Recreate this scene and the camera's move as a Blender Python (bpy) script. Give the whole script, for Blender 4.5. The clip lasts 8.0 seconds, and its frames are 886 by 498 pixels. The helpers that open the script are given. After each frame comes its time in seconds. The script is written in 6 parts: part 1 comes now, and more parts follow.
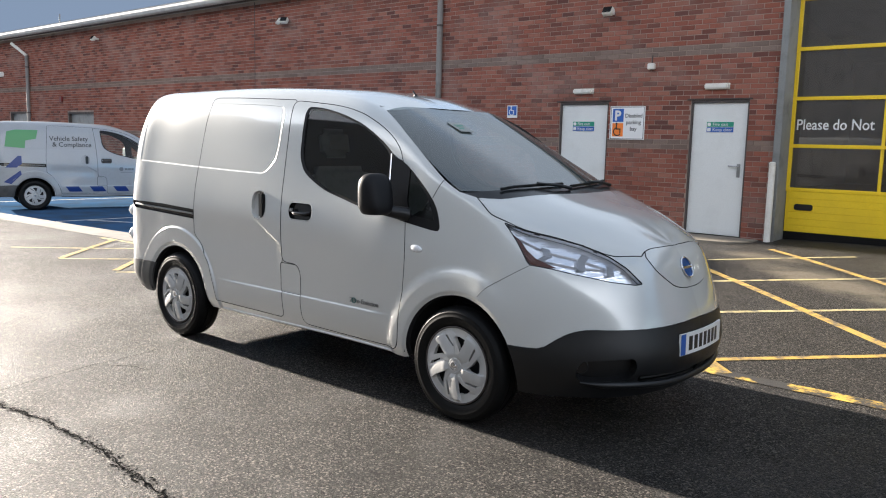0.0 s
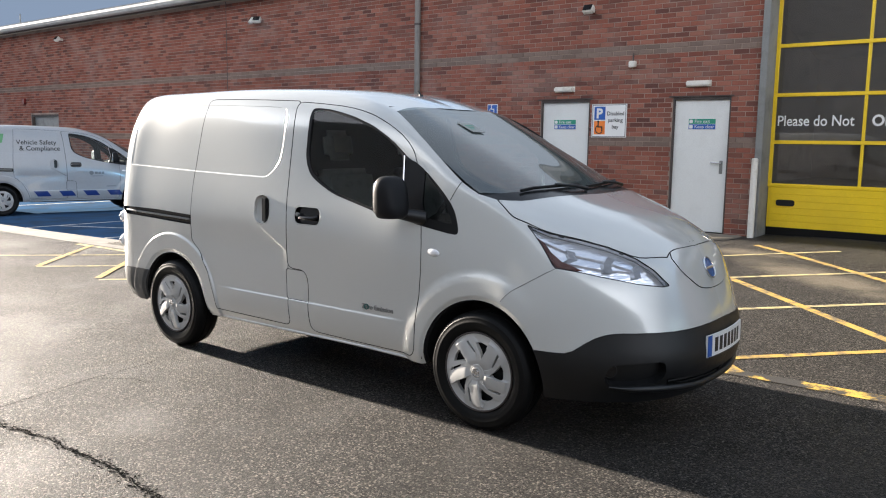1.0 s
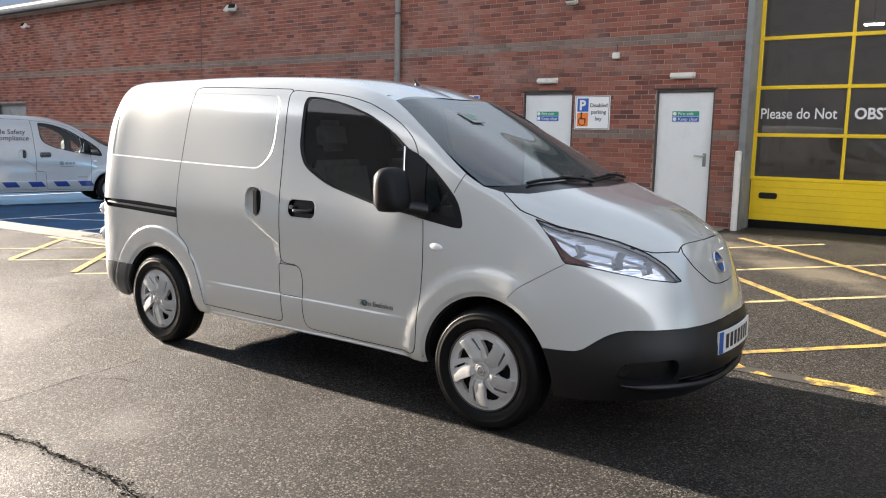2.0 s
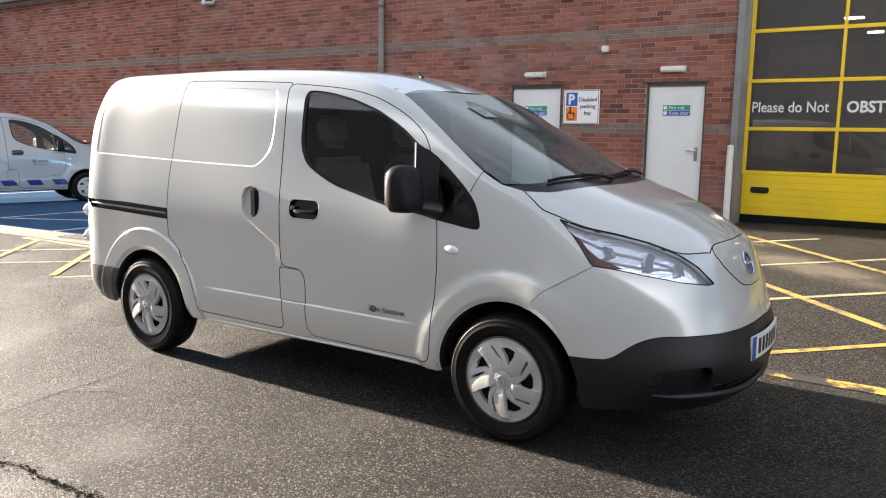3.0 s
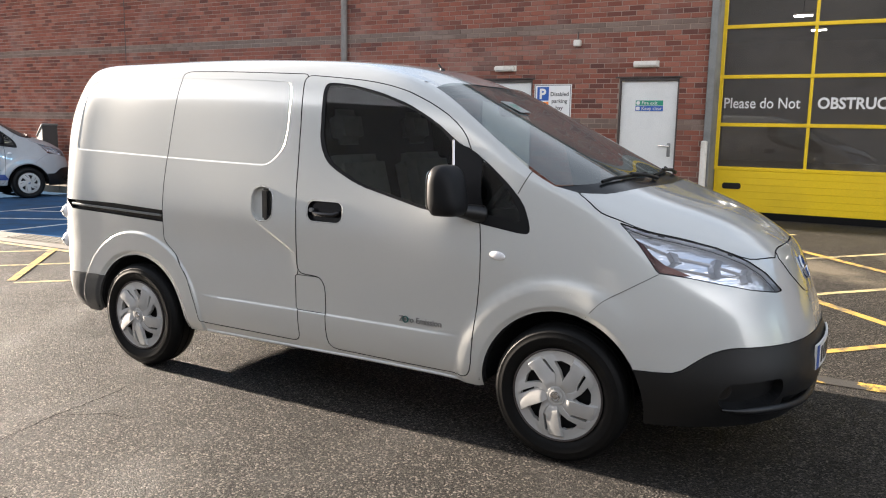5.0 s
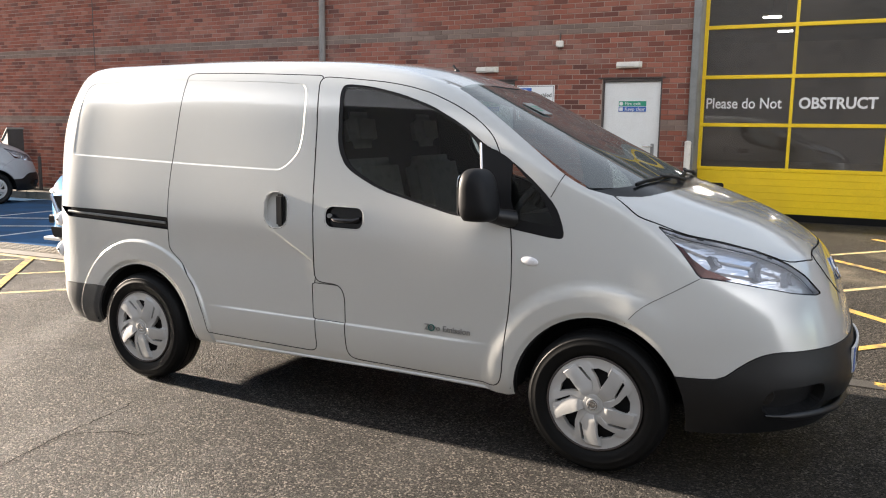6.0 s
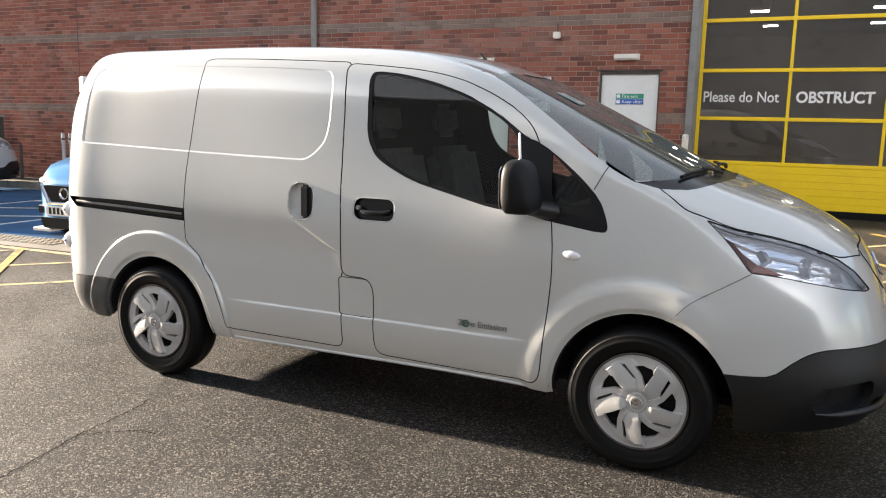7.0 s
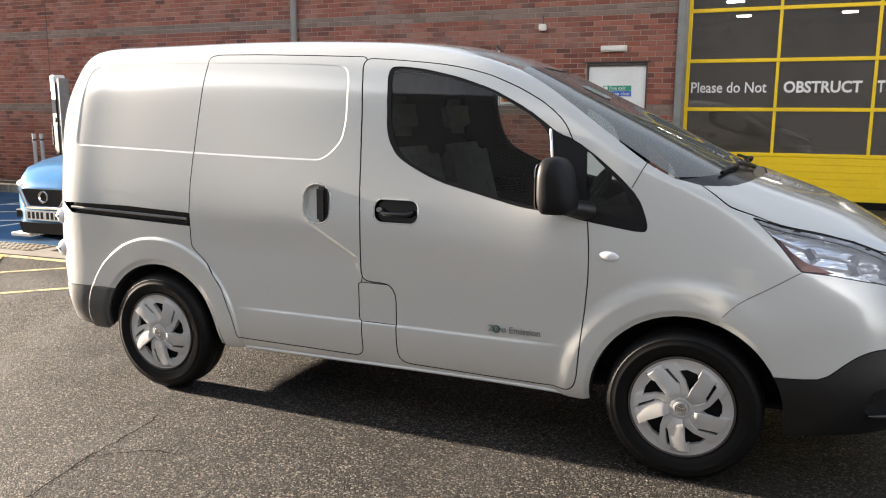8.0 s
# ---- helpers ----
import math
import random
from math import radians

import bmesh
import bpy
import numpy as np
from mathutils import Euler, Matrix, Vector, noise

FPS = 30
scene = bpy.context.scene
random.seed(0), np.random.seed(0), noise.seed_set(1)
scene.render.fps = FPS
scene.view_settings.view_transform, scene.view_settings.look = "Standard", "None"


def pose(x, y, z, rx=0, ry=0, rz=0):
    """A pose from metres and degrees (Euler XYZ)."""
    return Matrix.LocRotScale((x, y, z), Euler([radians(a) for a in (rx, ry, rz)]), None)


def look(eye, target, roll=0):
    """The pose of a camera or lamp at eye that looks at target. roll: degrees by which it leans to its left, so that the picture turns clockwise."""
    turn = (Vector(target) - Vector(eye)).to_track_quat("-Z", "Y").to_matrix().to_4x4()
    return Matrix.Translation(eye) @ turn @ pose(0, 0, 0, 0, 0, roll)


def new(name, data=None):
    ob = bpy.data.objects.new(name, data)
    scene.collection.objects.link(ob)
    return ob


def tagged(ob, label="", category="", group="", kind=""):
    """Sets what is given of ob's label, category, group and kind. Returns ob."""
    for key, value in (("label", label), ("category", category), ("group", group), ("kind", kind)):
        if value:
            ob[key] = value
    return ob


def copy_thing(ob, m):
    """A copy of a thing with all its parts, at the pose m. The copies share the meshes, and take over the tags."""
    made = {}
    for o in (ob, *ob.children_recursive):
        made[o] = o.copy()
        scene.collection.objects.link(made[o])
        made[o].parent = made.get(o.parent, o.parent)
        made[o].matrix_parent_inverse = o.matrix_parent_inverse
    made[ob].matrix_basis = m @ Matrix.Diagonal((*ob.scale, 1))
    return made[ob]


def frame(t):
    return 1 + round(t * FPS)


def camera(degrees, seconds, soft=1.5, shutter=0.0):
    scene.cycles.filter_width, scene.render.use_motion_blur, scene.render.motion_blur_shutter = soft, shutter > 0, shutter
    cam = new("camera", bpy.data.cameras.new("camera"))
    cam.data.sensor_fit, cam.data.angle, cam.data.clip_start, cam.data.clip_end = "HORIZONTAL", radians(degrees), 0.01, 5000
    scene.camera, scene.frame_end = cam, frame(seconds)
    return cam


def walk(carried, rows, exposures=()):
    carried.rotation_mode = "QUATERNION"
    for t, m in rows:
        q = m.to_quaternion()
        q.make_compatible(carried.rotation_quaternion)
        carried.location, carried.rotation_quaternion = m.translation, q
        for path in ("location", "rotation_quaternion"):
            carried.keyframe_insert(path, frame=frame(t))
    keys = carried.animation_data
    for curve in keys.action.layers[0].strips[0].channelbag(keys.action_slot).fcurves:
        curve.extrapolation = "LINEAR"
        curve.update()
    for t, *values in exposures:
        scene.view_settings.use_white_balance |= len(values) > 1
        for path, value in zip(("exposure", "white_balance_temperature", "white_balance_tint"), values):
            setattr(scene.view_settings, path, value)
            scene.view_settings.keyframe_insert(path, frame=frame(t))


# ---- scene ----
cam = camera(58.4, 8.0, 1.1)
PATH = [
    (0, (2.6, -4.068, 1.497), (1.323, -2.551, 1.233), 1.4),
    (0.5, (2.448, -4.101, 1.492), (1.201, -2.56, 1.233), 1.1),
    (1, (2.313, -4.158, 1.504), (1.102, -2.589, 1.239), 0.8),
    (1.5, (2.212, -4.168, 1.499), (1.033, -2.576, 1.223), 0.9),
    (3, (1.793, -4.056, 1.493), (0.691, -2.413, 1.198), 0.8),
    (3.5, (1.631, -4.086, 1.495), (0.564, -2.421, 1.192), 0.3),
    (4, (1.487, -4.11, 1.499), (0.461, -2.422, 1.188), 0.2),
    (5.5, (1.07, -4.046, 1.498), (0.131, -2.306, 1.195), 1.1),
    (6, (0.909, -4.103, 1.499), (0.014, -2.341, 1.196), 0.7),
    (6.5, (0.766, -4.13, 1.497), (-0.098, -2.353, 1.185), 0.8),
    (7, (0.619, -4.119, 1.483), (-0.224, -2.334, 1.161), 1.2),
    (7.5, (0.463, -4.074, 1.488), (-0.354, -2.278, 1.158), 1.2),
    (8, (0.32, -4.066, 1.492), (-0.458, -2.254, 1.156), 0.4),
]
walk(cam, [(t, look(eye, target, roll)) for t, eye, target, roll in PATH], exposures=[(0, 2.48, 6000, 12), (1.5, 2.60, 6200, 13), (4, 2.70, 6350, 14), (8, 2.70, 6550, 14)])

# ---- daylight: low sun from behind the van, half-clouded sky ----
SUN_UP, SUN_TURN = 13.0, 179.8     # elevation; the side it stands on, counted from +x
world = bpy.data.worlds.new("sky")
scene.world = world
world.use_nodes = True
wn = world.node_tree
sky = wn.nodes.new("ShaderNodeTexSky")
sky.sky_type, sky.sun_disc = "NISHITA", False
sky.sun_elevation, sky.sun_rotation = radians(SUN_UP), radians(90 - SUN_TURN)
sky.air_density, sky.dust_density, sky.ozone_density = 1.0, 1.2, 1.0
cloud = wn.nodes.new("ShaderNodeTexNoise")
cloud.inputs["Scale"].default_value, cloud.inputs["Detail"].default_value, cloud.inputs["Roughness"].default_value = 2.2, 6, .6
ramp = wn.nodes.new("ShaderNodeValToRGB")
ramp.color_ramp.elements[0].position, ramp.color_ramp.elements[1].position = .30, .52
coords = wn.nodes.new("ShaderNodeTexCoord")
veil = wn.nodes.new("ShaderNodeMixRGB")
# the cloud cover is heavy over the workshop and thins to a bright veil on the other side of the yard
compass, bright = wn.nodes.new("ShaderNodeSeparateXYZ"), wn.nodes.new("ShaderNodeMapRange")
bright.inputs["From Min"].default_value, bright.inputs["From Max"].default_value = .22, -.72
bright.interpolation_type = "SMOOTHSTEP"
cover = wn.nodes.new("ShaderNodeMixRGB")
cover.inputs[2].default_value = (11.3, 11.4, 11.5, 1)
wn.links.new(coords.outputs["Generated"], cloud.inputs["Vector"])
wn.links.new(cloud.outputs["Fac"], ramp.inputs[0])
wn.links.new(ramp.outputs[0], veil.inputs[0])
wn.links.new(coords.outputs["Generated"], compass.inputs[0])
aim = wn.nodes.new("ShaderNodeVectorMath")
aim.operation = "DOT_PRODUCT"
aim.inputs[1].default_value = (-.10, .99, 0)
wn.links.new(coords.outputs["Generated"], aim.inputs[0])
wn.links.new(aim.outputs["Value"], bright.inputs["Value"])
# higher up the clouds thin out on every side
high, thin = wn.nodes.new("ShaderNodeMapRange"), wn.nodes.new("ShaderNodeMixRGB")
high.inputs["From Min"].default_value, high.inputs["From Max"].default_value = .30, .68
high.interpolation_type = "SMOOTHSTEP"
thin.inputs[2].default_value = (1.8, 2.0, 2.25, 1)
wn.links.new(compass.outputs["Z"], high.inputs["Value"])
wn.links.new(high.outputs[0], thin.inputs[0])
above, gap = wn.nodes.new("ShaderNodeMapRange"), wn.nodes.new("ShaderNodeMixRGB")
above.inputs["From Min"].default_value, above.inputs["From Max"].default_value = .26, .52
gap.inputs[1].default_value, gap.inputs[2].default_value = (.72, .92, 1.2, 1), (3.2, 3.5, 3.7, 1)
wn.links.new(compass.outputs["Z"], above.inputs["Value"])
wn.links.new(above.outputs[0], gap.inputs[0])
wn.links.new(gap.outputs[0], cover.inputs[1])
wn.links.new(bright.outputs[0], cover.inputs[0])
wn.links.new(cover.outputs[0], thin.inputs[1])
wn.links.new(thin.outputs[0], veil.inputs[2])
wn.links.new(sky.outputs[0], veil.inputs[1])
wn.links.new(veil.outputs[0], wn.nodes["Background"].inputs[0])
wn.nodes["Background"].inputs[1].default_value = .0625
sun = new("sun", bpy.data.lights.new("sun", "SUN"))
sun.data.energy, sun.data.angle, sun.data.color = 5.0, radians(1.2), (1.0, .87, .70)
sun.matrix_world = look((0, 0, 0), (-math.cos(radians(SUN_TURN)) * math.cos(radians(SUN_UP)), -math.sin(radians(SUN_TURN)) * math.cos(radians(SUN_UP)), -math.sin(radians(SUN_UP))))

# ---- materials ----
def mat(name, color, rough=.5, metal=0.0, coat=0.0, spec=.5, emit=None):
    """A principled material; returns it with its shader and its node tree."""
    m = bpy.data.materials.new(name)
    m.use_nodes = True
    s = m.node_tree.nodes["Principled BSDF"]
    s.inputs["Base Color"].default_value = (*color, 1)
    s.inputs["Roughness"].default_value, s.inputs["Metallic"].default_value = rough, metal
    s.inputs["Coat Weight"].default_value, s.inputs["Coat Roughness"].default_value = coat, .04
    s.inputs["Specular IOR Level"].default_value = spec
    if emit:
        s.inputs["Emission Color"].default_value, s.inputs["Emission Strength"].default_value = (*emit[0], 1), emit[1]
    return m


def shader(m):
    return m.node_tree.nodes["Principled BSDF"]


def node(m, kind, **values):
    n = m.node_tree.nodes.new("ShaderNode" + kind)
    for k, v in values.items():
        n.inputs[k.replace("_", " ")].default_value = v
    return n


def wire(m, a, b):
    m.node_tree.links.new(a, b)


def place(m, scale=(1, 1, 1)):
    """Object coordinates in metres."""
    c, s = node(m, "TexCoord"), node(m, "Mapping", Scale=scale)
    wire(m, c.outputs["Object"], s.inputs["Vector"])
    return s.outputs["Vector"]


def grain(m, scale, detail=4, rough=.6, where=None):
    n = node(m, "TexNoise", Scale=scale, Detail=detail, Roughness=rough)
    wire(m, where or place(m), n.inputs["Vector"])
    return n.outputs["Fac"]


def blend(m, fac, a, b, lo=0.0, hi=1.0):
    """A colour between a and b (colours or sockets) by fac, stretched from lo..hi."""
    r = node(m, "MapRange")
    for k, v in zip(("From Min", "From Max"), (lo, hi)):
        r.inputs[k].default_value = v
    wire(m, fac, r.inputs["Value"])
    x = node(m, "MixRGB")
    wire(m, r.outputs["Result"], x.inputs[0])
    for i, c in ((1, a), (2, b)):
        if isinstance(c, tuple):
            x.inputs[i].default_value = (*c, 1)
        else:
            wire(m, c, x.inputs[i])
    return x.outputs[0]


def level(m, fac, lo, hi, a, b):
    r = node(m, "MapRange")
    for k, v in zip(("From Min", "From Max", "To Min", "To Max"), (lo, hi, a, b)):
        r.inputs[k].default_value = v
    wire(m, fac, r.inputs["Value"])
    return r.outputs["Result"]


def relief(m, fac, strength, distance=.01):
    b = node(m, "Bump", Strength=strength, Distance=distance)
    wire(m, fac, b.inputs["Height"])
    old = shader(m).inputs["Normal"].links
    if old:
        wire(m, old[0].from_socket, b.inputs["Normal"])
    wire(m, b.outputs["Normal"], shader(m).inputs["Normal"])


def paint(m, socket):
    wire(m, socket, shader(m).inputs["Base Color"])


def worn(name, color, dirt, rough=.5, metal=0.0, scale=6, amount=(.5, .75), bump=0.0, fine=60):
    """Colour with soft dirt patches and a fine grain."""
    m = mat(name, color, rough, metal)
    big, small = grain(m, scale, 5), grain(m, fine, 3)
    paint(m, blend(m, small, blend(m, big, color, dirt, *amount), tuple(c * .8 for c in color), .45, .95))
    wire(m, level(m, big, .3, .7, rough * .85, min(1, rough * 1.15)), shader(m).inputs["Roughness"])
    if bump:
        relief(m, small, bump, .003)
    return m


def random_tint(m, ramp, per="Object"):
    """One of several colours for each piece."""
    if per == "Object":
        out = node(m, "ObjectInfo").outputs["Random"]
    else:
        out = node(m, "NewGeometry").outputs["Random Per Island"]
    r = node(m, "ValToRGB")
    r.color_ramp.interpolation = "LINEAR"
    e = r.color_ramp.elements
    while len(e) < len(ramp):
        e.new(.5)
    for i, c in enumerate(ramp):
        e[i].position, e[i].color = i / (len(ramp) - 1), (*c, 1)
    wire(m, out, r.inputs[0])
    return r.outputs[0]


def brick_material(name, ramp, per):
    m = mat(name, ramp[0], .95, spec=.04)
    tint = random_tint(m, ramp, per)
    fine, big = grain(m, 90, 4, .7), grain(m, .9, 4)
    c = blend(m, fine, tint, (.10, .055, .045), .50, .95)
    c = blend(m, big, c, (.30, .22, .19), .52, .95)
    paint(m, c)
    relief(m, fine, .5, .004)
    return m


RED = [(.237, .085, .058), (.275, .102, .072), (.176, .065, .048), (.318, .13, .093), (.114, .053, .045), (.247, .089, .063), (.309, .139, .1), (.142, .058, .046)]
GREY = [(.19, .142, .118), (.225, .168, .140), (.16, .120, .10), (.205, .152, .126)]
brick_red = brick_material("red brick", RED, "Object")
brick_red_all = brick_material("red brick joined", RED, "Island")
brick_grey = brick_material("grey brick", GREY, "Object")
brick_grey_all = brick_material("grey brick joined", GREY, "Island")
mortar = worn("mortar", (.34, .265, .225), (.17, .13, .11), .95, scale=1.5, bump=.4)
shader(mortar).inputs["Specular IOR Level"].default_value = .04


def asphalt_material():
    m = mat("damp asphalt", (.05, .05, .05), .5)
    at = place(m)
    stones = node(m, "TexVoronoi", Scale=125)
    small = node(m, "TexVoronoi", Scale=240)
    for v in (stones, small):
        wire(m, at, v.inputs["Vector"])
    patch, mid, fine = grain(m, .35, 6, .65, at), grain(m, 2.4, 5, .6, at), grain(m, 260, 3, .6, at)
    def pick(v):
        sep = node(m, "SeparateColor")
        wire(m, v.outputs["Color"], sep.inputs[0])
        return sep.outputs[0], sep.outputs[1]
    tone, gleam = pick(stones)
    tint = node(m, "ValToRGB")
    e = tint.color_ramp.elements
    e.new(.62)
    e.new(.90)
    for i, c in enumerate(((.010, .0097, .0092), (.030, .0285, .026), (.075, .068, .060), (.24, .217, .185))):
        e[i].color = (*c, 1)
    e[0].position, e[1].position, e[2].position, e[3].position = 0, .50, .82, 1
    wire(m, tone, tint.inputs[0])
    c = blend(m, mid, tint.outputs[0], (.014, .0135, .0135), .52, .95)
    c = blend(m, patch, c, (.044, .041, .036), .54, .84)
    # pale cement stains before the workshop door
    for where, turn, size in (((.4, 4.9, .1), -40, (1.7, .50, 3)), ((2.1, 5.4, .1), -25, (1.3, .45, 3)), ((-.7, 6.2, .1), -15, (.9, .35, 3))):
        spot, fade = node(m, "Mapping"), node(m, "TexGradient")
        spot.vector_type, fade.gradient_type = "TEXTURE", "SPHERICAL"
        spot.inputs["Location"].default_value, spot.inputs["Rotation"].default_value, spot.inputs["Scale"].default_value = where, (0, 0, radians(turn)), size
        wire(m, at, spot.inputs["Vector"])
        wire(m, spot.outputs["Vector"], fade.inputs["Vector"])
        both = node(m, "Math")
        both.operation = "MULTIPLY"
        wire(m, fade.outputs["Fac"], both.inputs[0])
        wire(m, level(m, mid, .35, .65, .35, 1.6), both.inputs[1])
        c = blend(m, both.outputs[0], c, (.19, .165, .125), .05, .75)
    # damp patches: darker and smoother
    pool = level(m, grain(m, .85, 5, .6, at), .50, .62, 0, 1)
    deep = node(m, "MixRGB")
    deep.blend_type = "MULTIPLY"
    wire(m, level(m, pool, 0, 1, 0, .62), deep.inputs[0])
    wire(m, c, deep.inputs[1])
    deep.inputs[2].default_value = (.36, .33, .30, 1)
    paint(m, deep.outputs[0])
    wire(m, level(m, pool, 0, 1, .10, .30), shader(m).inputs["Specular IOR Level"])
    wet = node(m, "MixRGB")
    wire(m, level(m, gleam, 0, 1, 0, 1), wet.inputs[0])
    wire(m, level(m, patch, .36, .62, .36, .50), wet.inputs[1])
    wire(m, level(m, patch, .36, .62, .55, .78), wet.inputs[2])
    wire(m, wet.outputs[0], shader(m).inputs["Roughness"])
    def domes(v, tall):
        """Rounded stones of uneven height."""
        up_ = node(m, "Math")
        up_.operation = "MULTIPLY"
        wire(m, level(m, v.outputs["Distance"], 0, .75, 1, 0), up_.inputs[0])
        wire(m, level(m, pick(v)[1], 0, 1, .35, 1), up_.inputs[1])
        relief(m, up_.outputs[0], 1.0, tall)
    domes(stones, .011)
    domes(small, .004)
    relief(m, fine, .4, .002)
    return m


asphalt = asphalt_material()
line_yellow = mat("worn yellow road paint", (.62, .40, .08), .6)
_w = grain(line_yellow, 9, 6, .7)
paint(line_yellow, blend(line_yellow, _w, (.56, .36, .075), (.14, .115, .08), .46, .62))
relief(line_yellow, grain(line_yellow, 110, 3), .7, .004)
line_pale = mat("faded pale yellow road paint", (.62, .52, .26), .6)
_w = grain(line_pale, 8, 6, .7)
paint(line_pale, blend(line_pale, _w, (.56, .46, .22), (.14, .125, .10), .46, .62))
relief(line_pale, grain(line_pale, 110, 3), .7, .004)
line_torn = mat("broken yellow road paint", (.62, .40, .08), .6)
_w = grain(line_torn, 5, 7, .75)
paint(line_torn, blend(line_torn, _w, (.66, .43, .075), (.05, .046, .040), .42, .52))
relief(line_torn, grain(line_torn, 110, 3), .7, .004)
line_white = worn("worn white road paint", (.62, .62, .60), (.22, .22, .22), .6, scale=7, amount=(.48, .7), bump=.5)
bay_blue = worn("faded blue bay surface", (.055, .115, .215), (.06, .08, .105), .85, scale=1.6, amount=(.42, .72), bump=.6, fine=90)
shader(bay_blue).inputs["Specular IOR Level"].default_value = 0
concrete = worn("pale concrete", (.25, .222, .18), (.14, .125, .10), .85, scale=3, bump=.4)
kerb_stone = worn("kerb stone", (.28, .255, .215), (.14, .127, .11), .85, scale=5, bump=.4)
for _m in (concrete, kerb_stone):
    shader(_m).inputs["Specular IOR Level"].default_value = .08
steel_grey = worn("grey painted steel", (.20, .205, .20), (.12, .12, .115), .5, scale=4)
door_white = worn("white painted steel door", (.70, .715, .70), (.60, .61, .59), .42, scale=2.2, amount=(.5, .8))
frame_dark = worn("dark door frame", (.060, .048, .043), (.04, .035, .032), .7)
bay_yellow = worn("yellow painted door panel", (.84, .58, .010), (.68, .46, .010), .42, scale=1.2, amount=(.5, .85))
white_plastic = worn("aged white plastic", (.72, .70, .64), (.50, .47, .40), .5, scale=9)
black_plastic = worn("black textured plastic", (.0065, .0068, .0078), (.012, .012, .012), .6, scale=7, bump=.25, fine=300)
shader(black_plastic).inputs["Specular IOR Level"].default_value = .38
black_gloss = mat("gloss black", (.008, .008, .009), .12)
rubber = worn("tyre rubber", (.006, .006, .006), (.007, .0068, .0065), .5, scale=8, bump=.2)
shader(rubber).inputs["Specular IOR Level"].default_value = .16
chrome = mat("chrome", (.75, .76, .78), .12, 1)
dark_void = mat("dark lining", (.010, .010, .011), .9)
gutter_grey = worn("grey gutter", (.40, .40, .385), (.25, .25, .235), .55, scale=3)
roof_sheet = worn("grey roof sheet", (.26, .26, .26), (.18, .18, .18), .6, scale=1)
pipe_grey = worn("grey rain pipe", (.20, .185, .17), (.12, .11, .10), .6, scale=5)
sign_white = mat("white sign face", (.78, .78, .77), .4)
sign_blue = mat("blue sign print", (.02, .10, .40), .4)
sign_green = mat("green sign print", (.02, .26, .16), .4)
sign_orange = mat("orange sign print", (.82, .22, .03), .4)
sign_black = mat("black sign print", (.02, .02, .02), .4)
letter_white = mat("white lettering", (.72, .72, .70), .5)


def glass_material(name, tint, rough=.02):
    m = mat(name, tint, rough)
    s = shader(m)
    s.inputs["Transmission Weight"].default_value, s.inputs["IOR"].default_value = 1, 1.45
    return m


def pane_material(name, tint, gloss=1.0, ior=1.8):
    """A thin pane: straight through with a tint, and a mirror by angle."""
    m = bpy.data.materials.new(name)
    m.use_nodes = True
    t = m.node_tree
    t.nodes.remove(t.nodes["Principled BSDF"])
    through_it, mirror, mixed = node(m, "BsdfTransparent"), node(m, "BsdfGlossy", Roughness=.015), node(m, "MixShader")
    through_it.inputs["Color"].default_value = (*tint, 1)
    mirror.inputs["Color"].default_value = (gloss, gloss, gloss, 1)
    f = node(m, "Fresnel", IOR=ior)
    wire(m, f.outputs[0], mixed.inputs[0])
    wire(m, through_it.outputs[0], mixed.inputs[1])
    wire(m, mirror.outputs[0], mixed.inputs[2])
    wire(m, mixed.outputs[0], t.nodes["Material Output"].inputs["Surface"])
    return m


screen_glass = pane_material("windscreen glass", (.24, .28, .27), 1.0, 2.1)
side_glass = pane_material("side window glass", (.76, .80, .78), 1.0, 1.40)
# pale diffuse colour mixed into the windscreen in place of the sky's reflection
_sky_haze, _mix = node(screen_glass, "BsdfDiffuse"), node(screen_glass, "MixShader")
_sky_haze.inputs["Color"].default_value = (.42, .50, .48, 1)
_old = screen_glass.node_tree.nodes["Material Output"].inputs["Surface"].links[0].from_socket
wire(screen_glass, level(screen_glass, grain(screen_glass, 2.2, 4), .3, .7, .10, .15), _mix.inputs[0])
wire(screen_glass, _old, _mix.inputs[1])
wire(screen_glass, _sky_haze.outputs[0], _mix.inputs[2])
wire(screen_glass, _mix.outputs[0], screen_glass.node_tree.nodes["Material Output"].inputs["Surface"])
bay_glass = pane_material("dusty workshop pane", (.62, .60, .56))
_film, _mix = node(bay_glass, "BsdfDiffuse"), node(bay_glass, "MixShader")
_film.inputs["Color"].default_value = (.26, .23, .20, 1)
_old = bay_glass.node_tree.nodes["Material Output"].inputs["Surface"].links[0].from_socket
wire(bay_glass, level(bay_glass, grain(bay_glass, 1.3, 5), .35, .75, .10, .22), _mix.inputs[0])
wire(bay_glass, _old, _mix.inputs[1])
wire(bay_glass, _film.outputs[0], _mix.inputs[2])
wire(bay_glass, _mix.outputs[0], bay_glass.node_tree.nodes["Material Output"].inputs["Surface"])
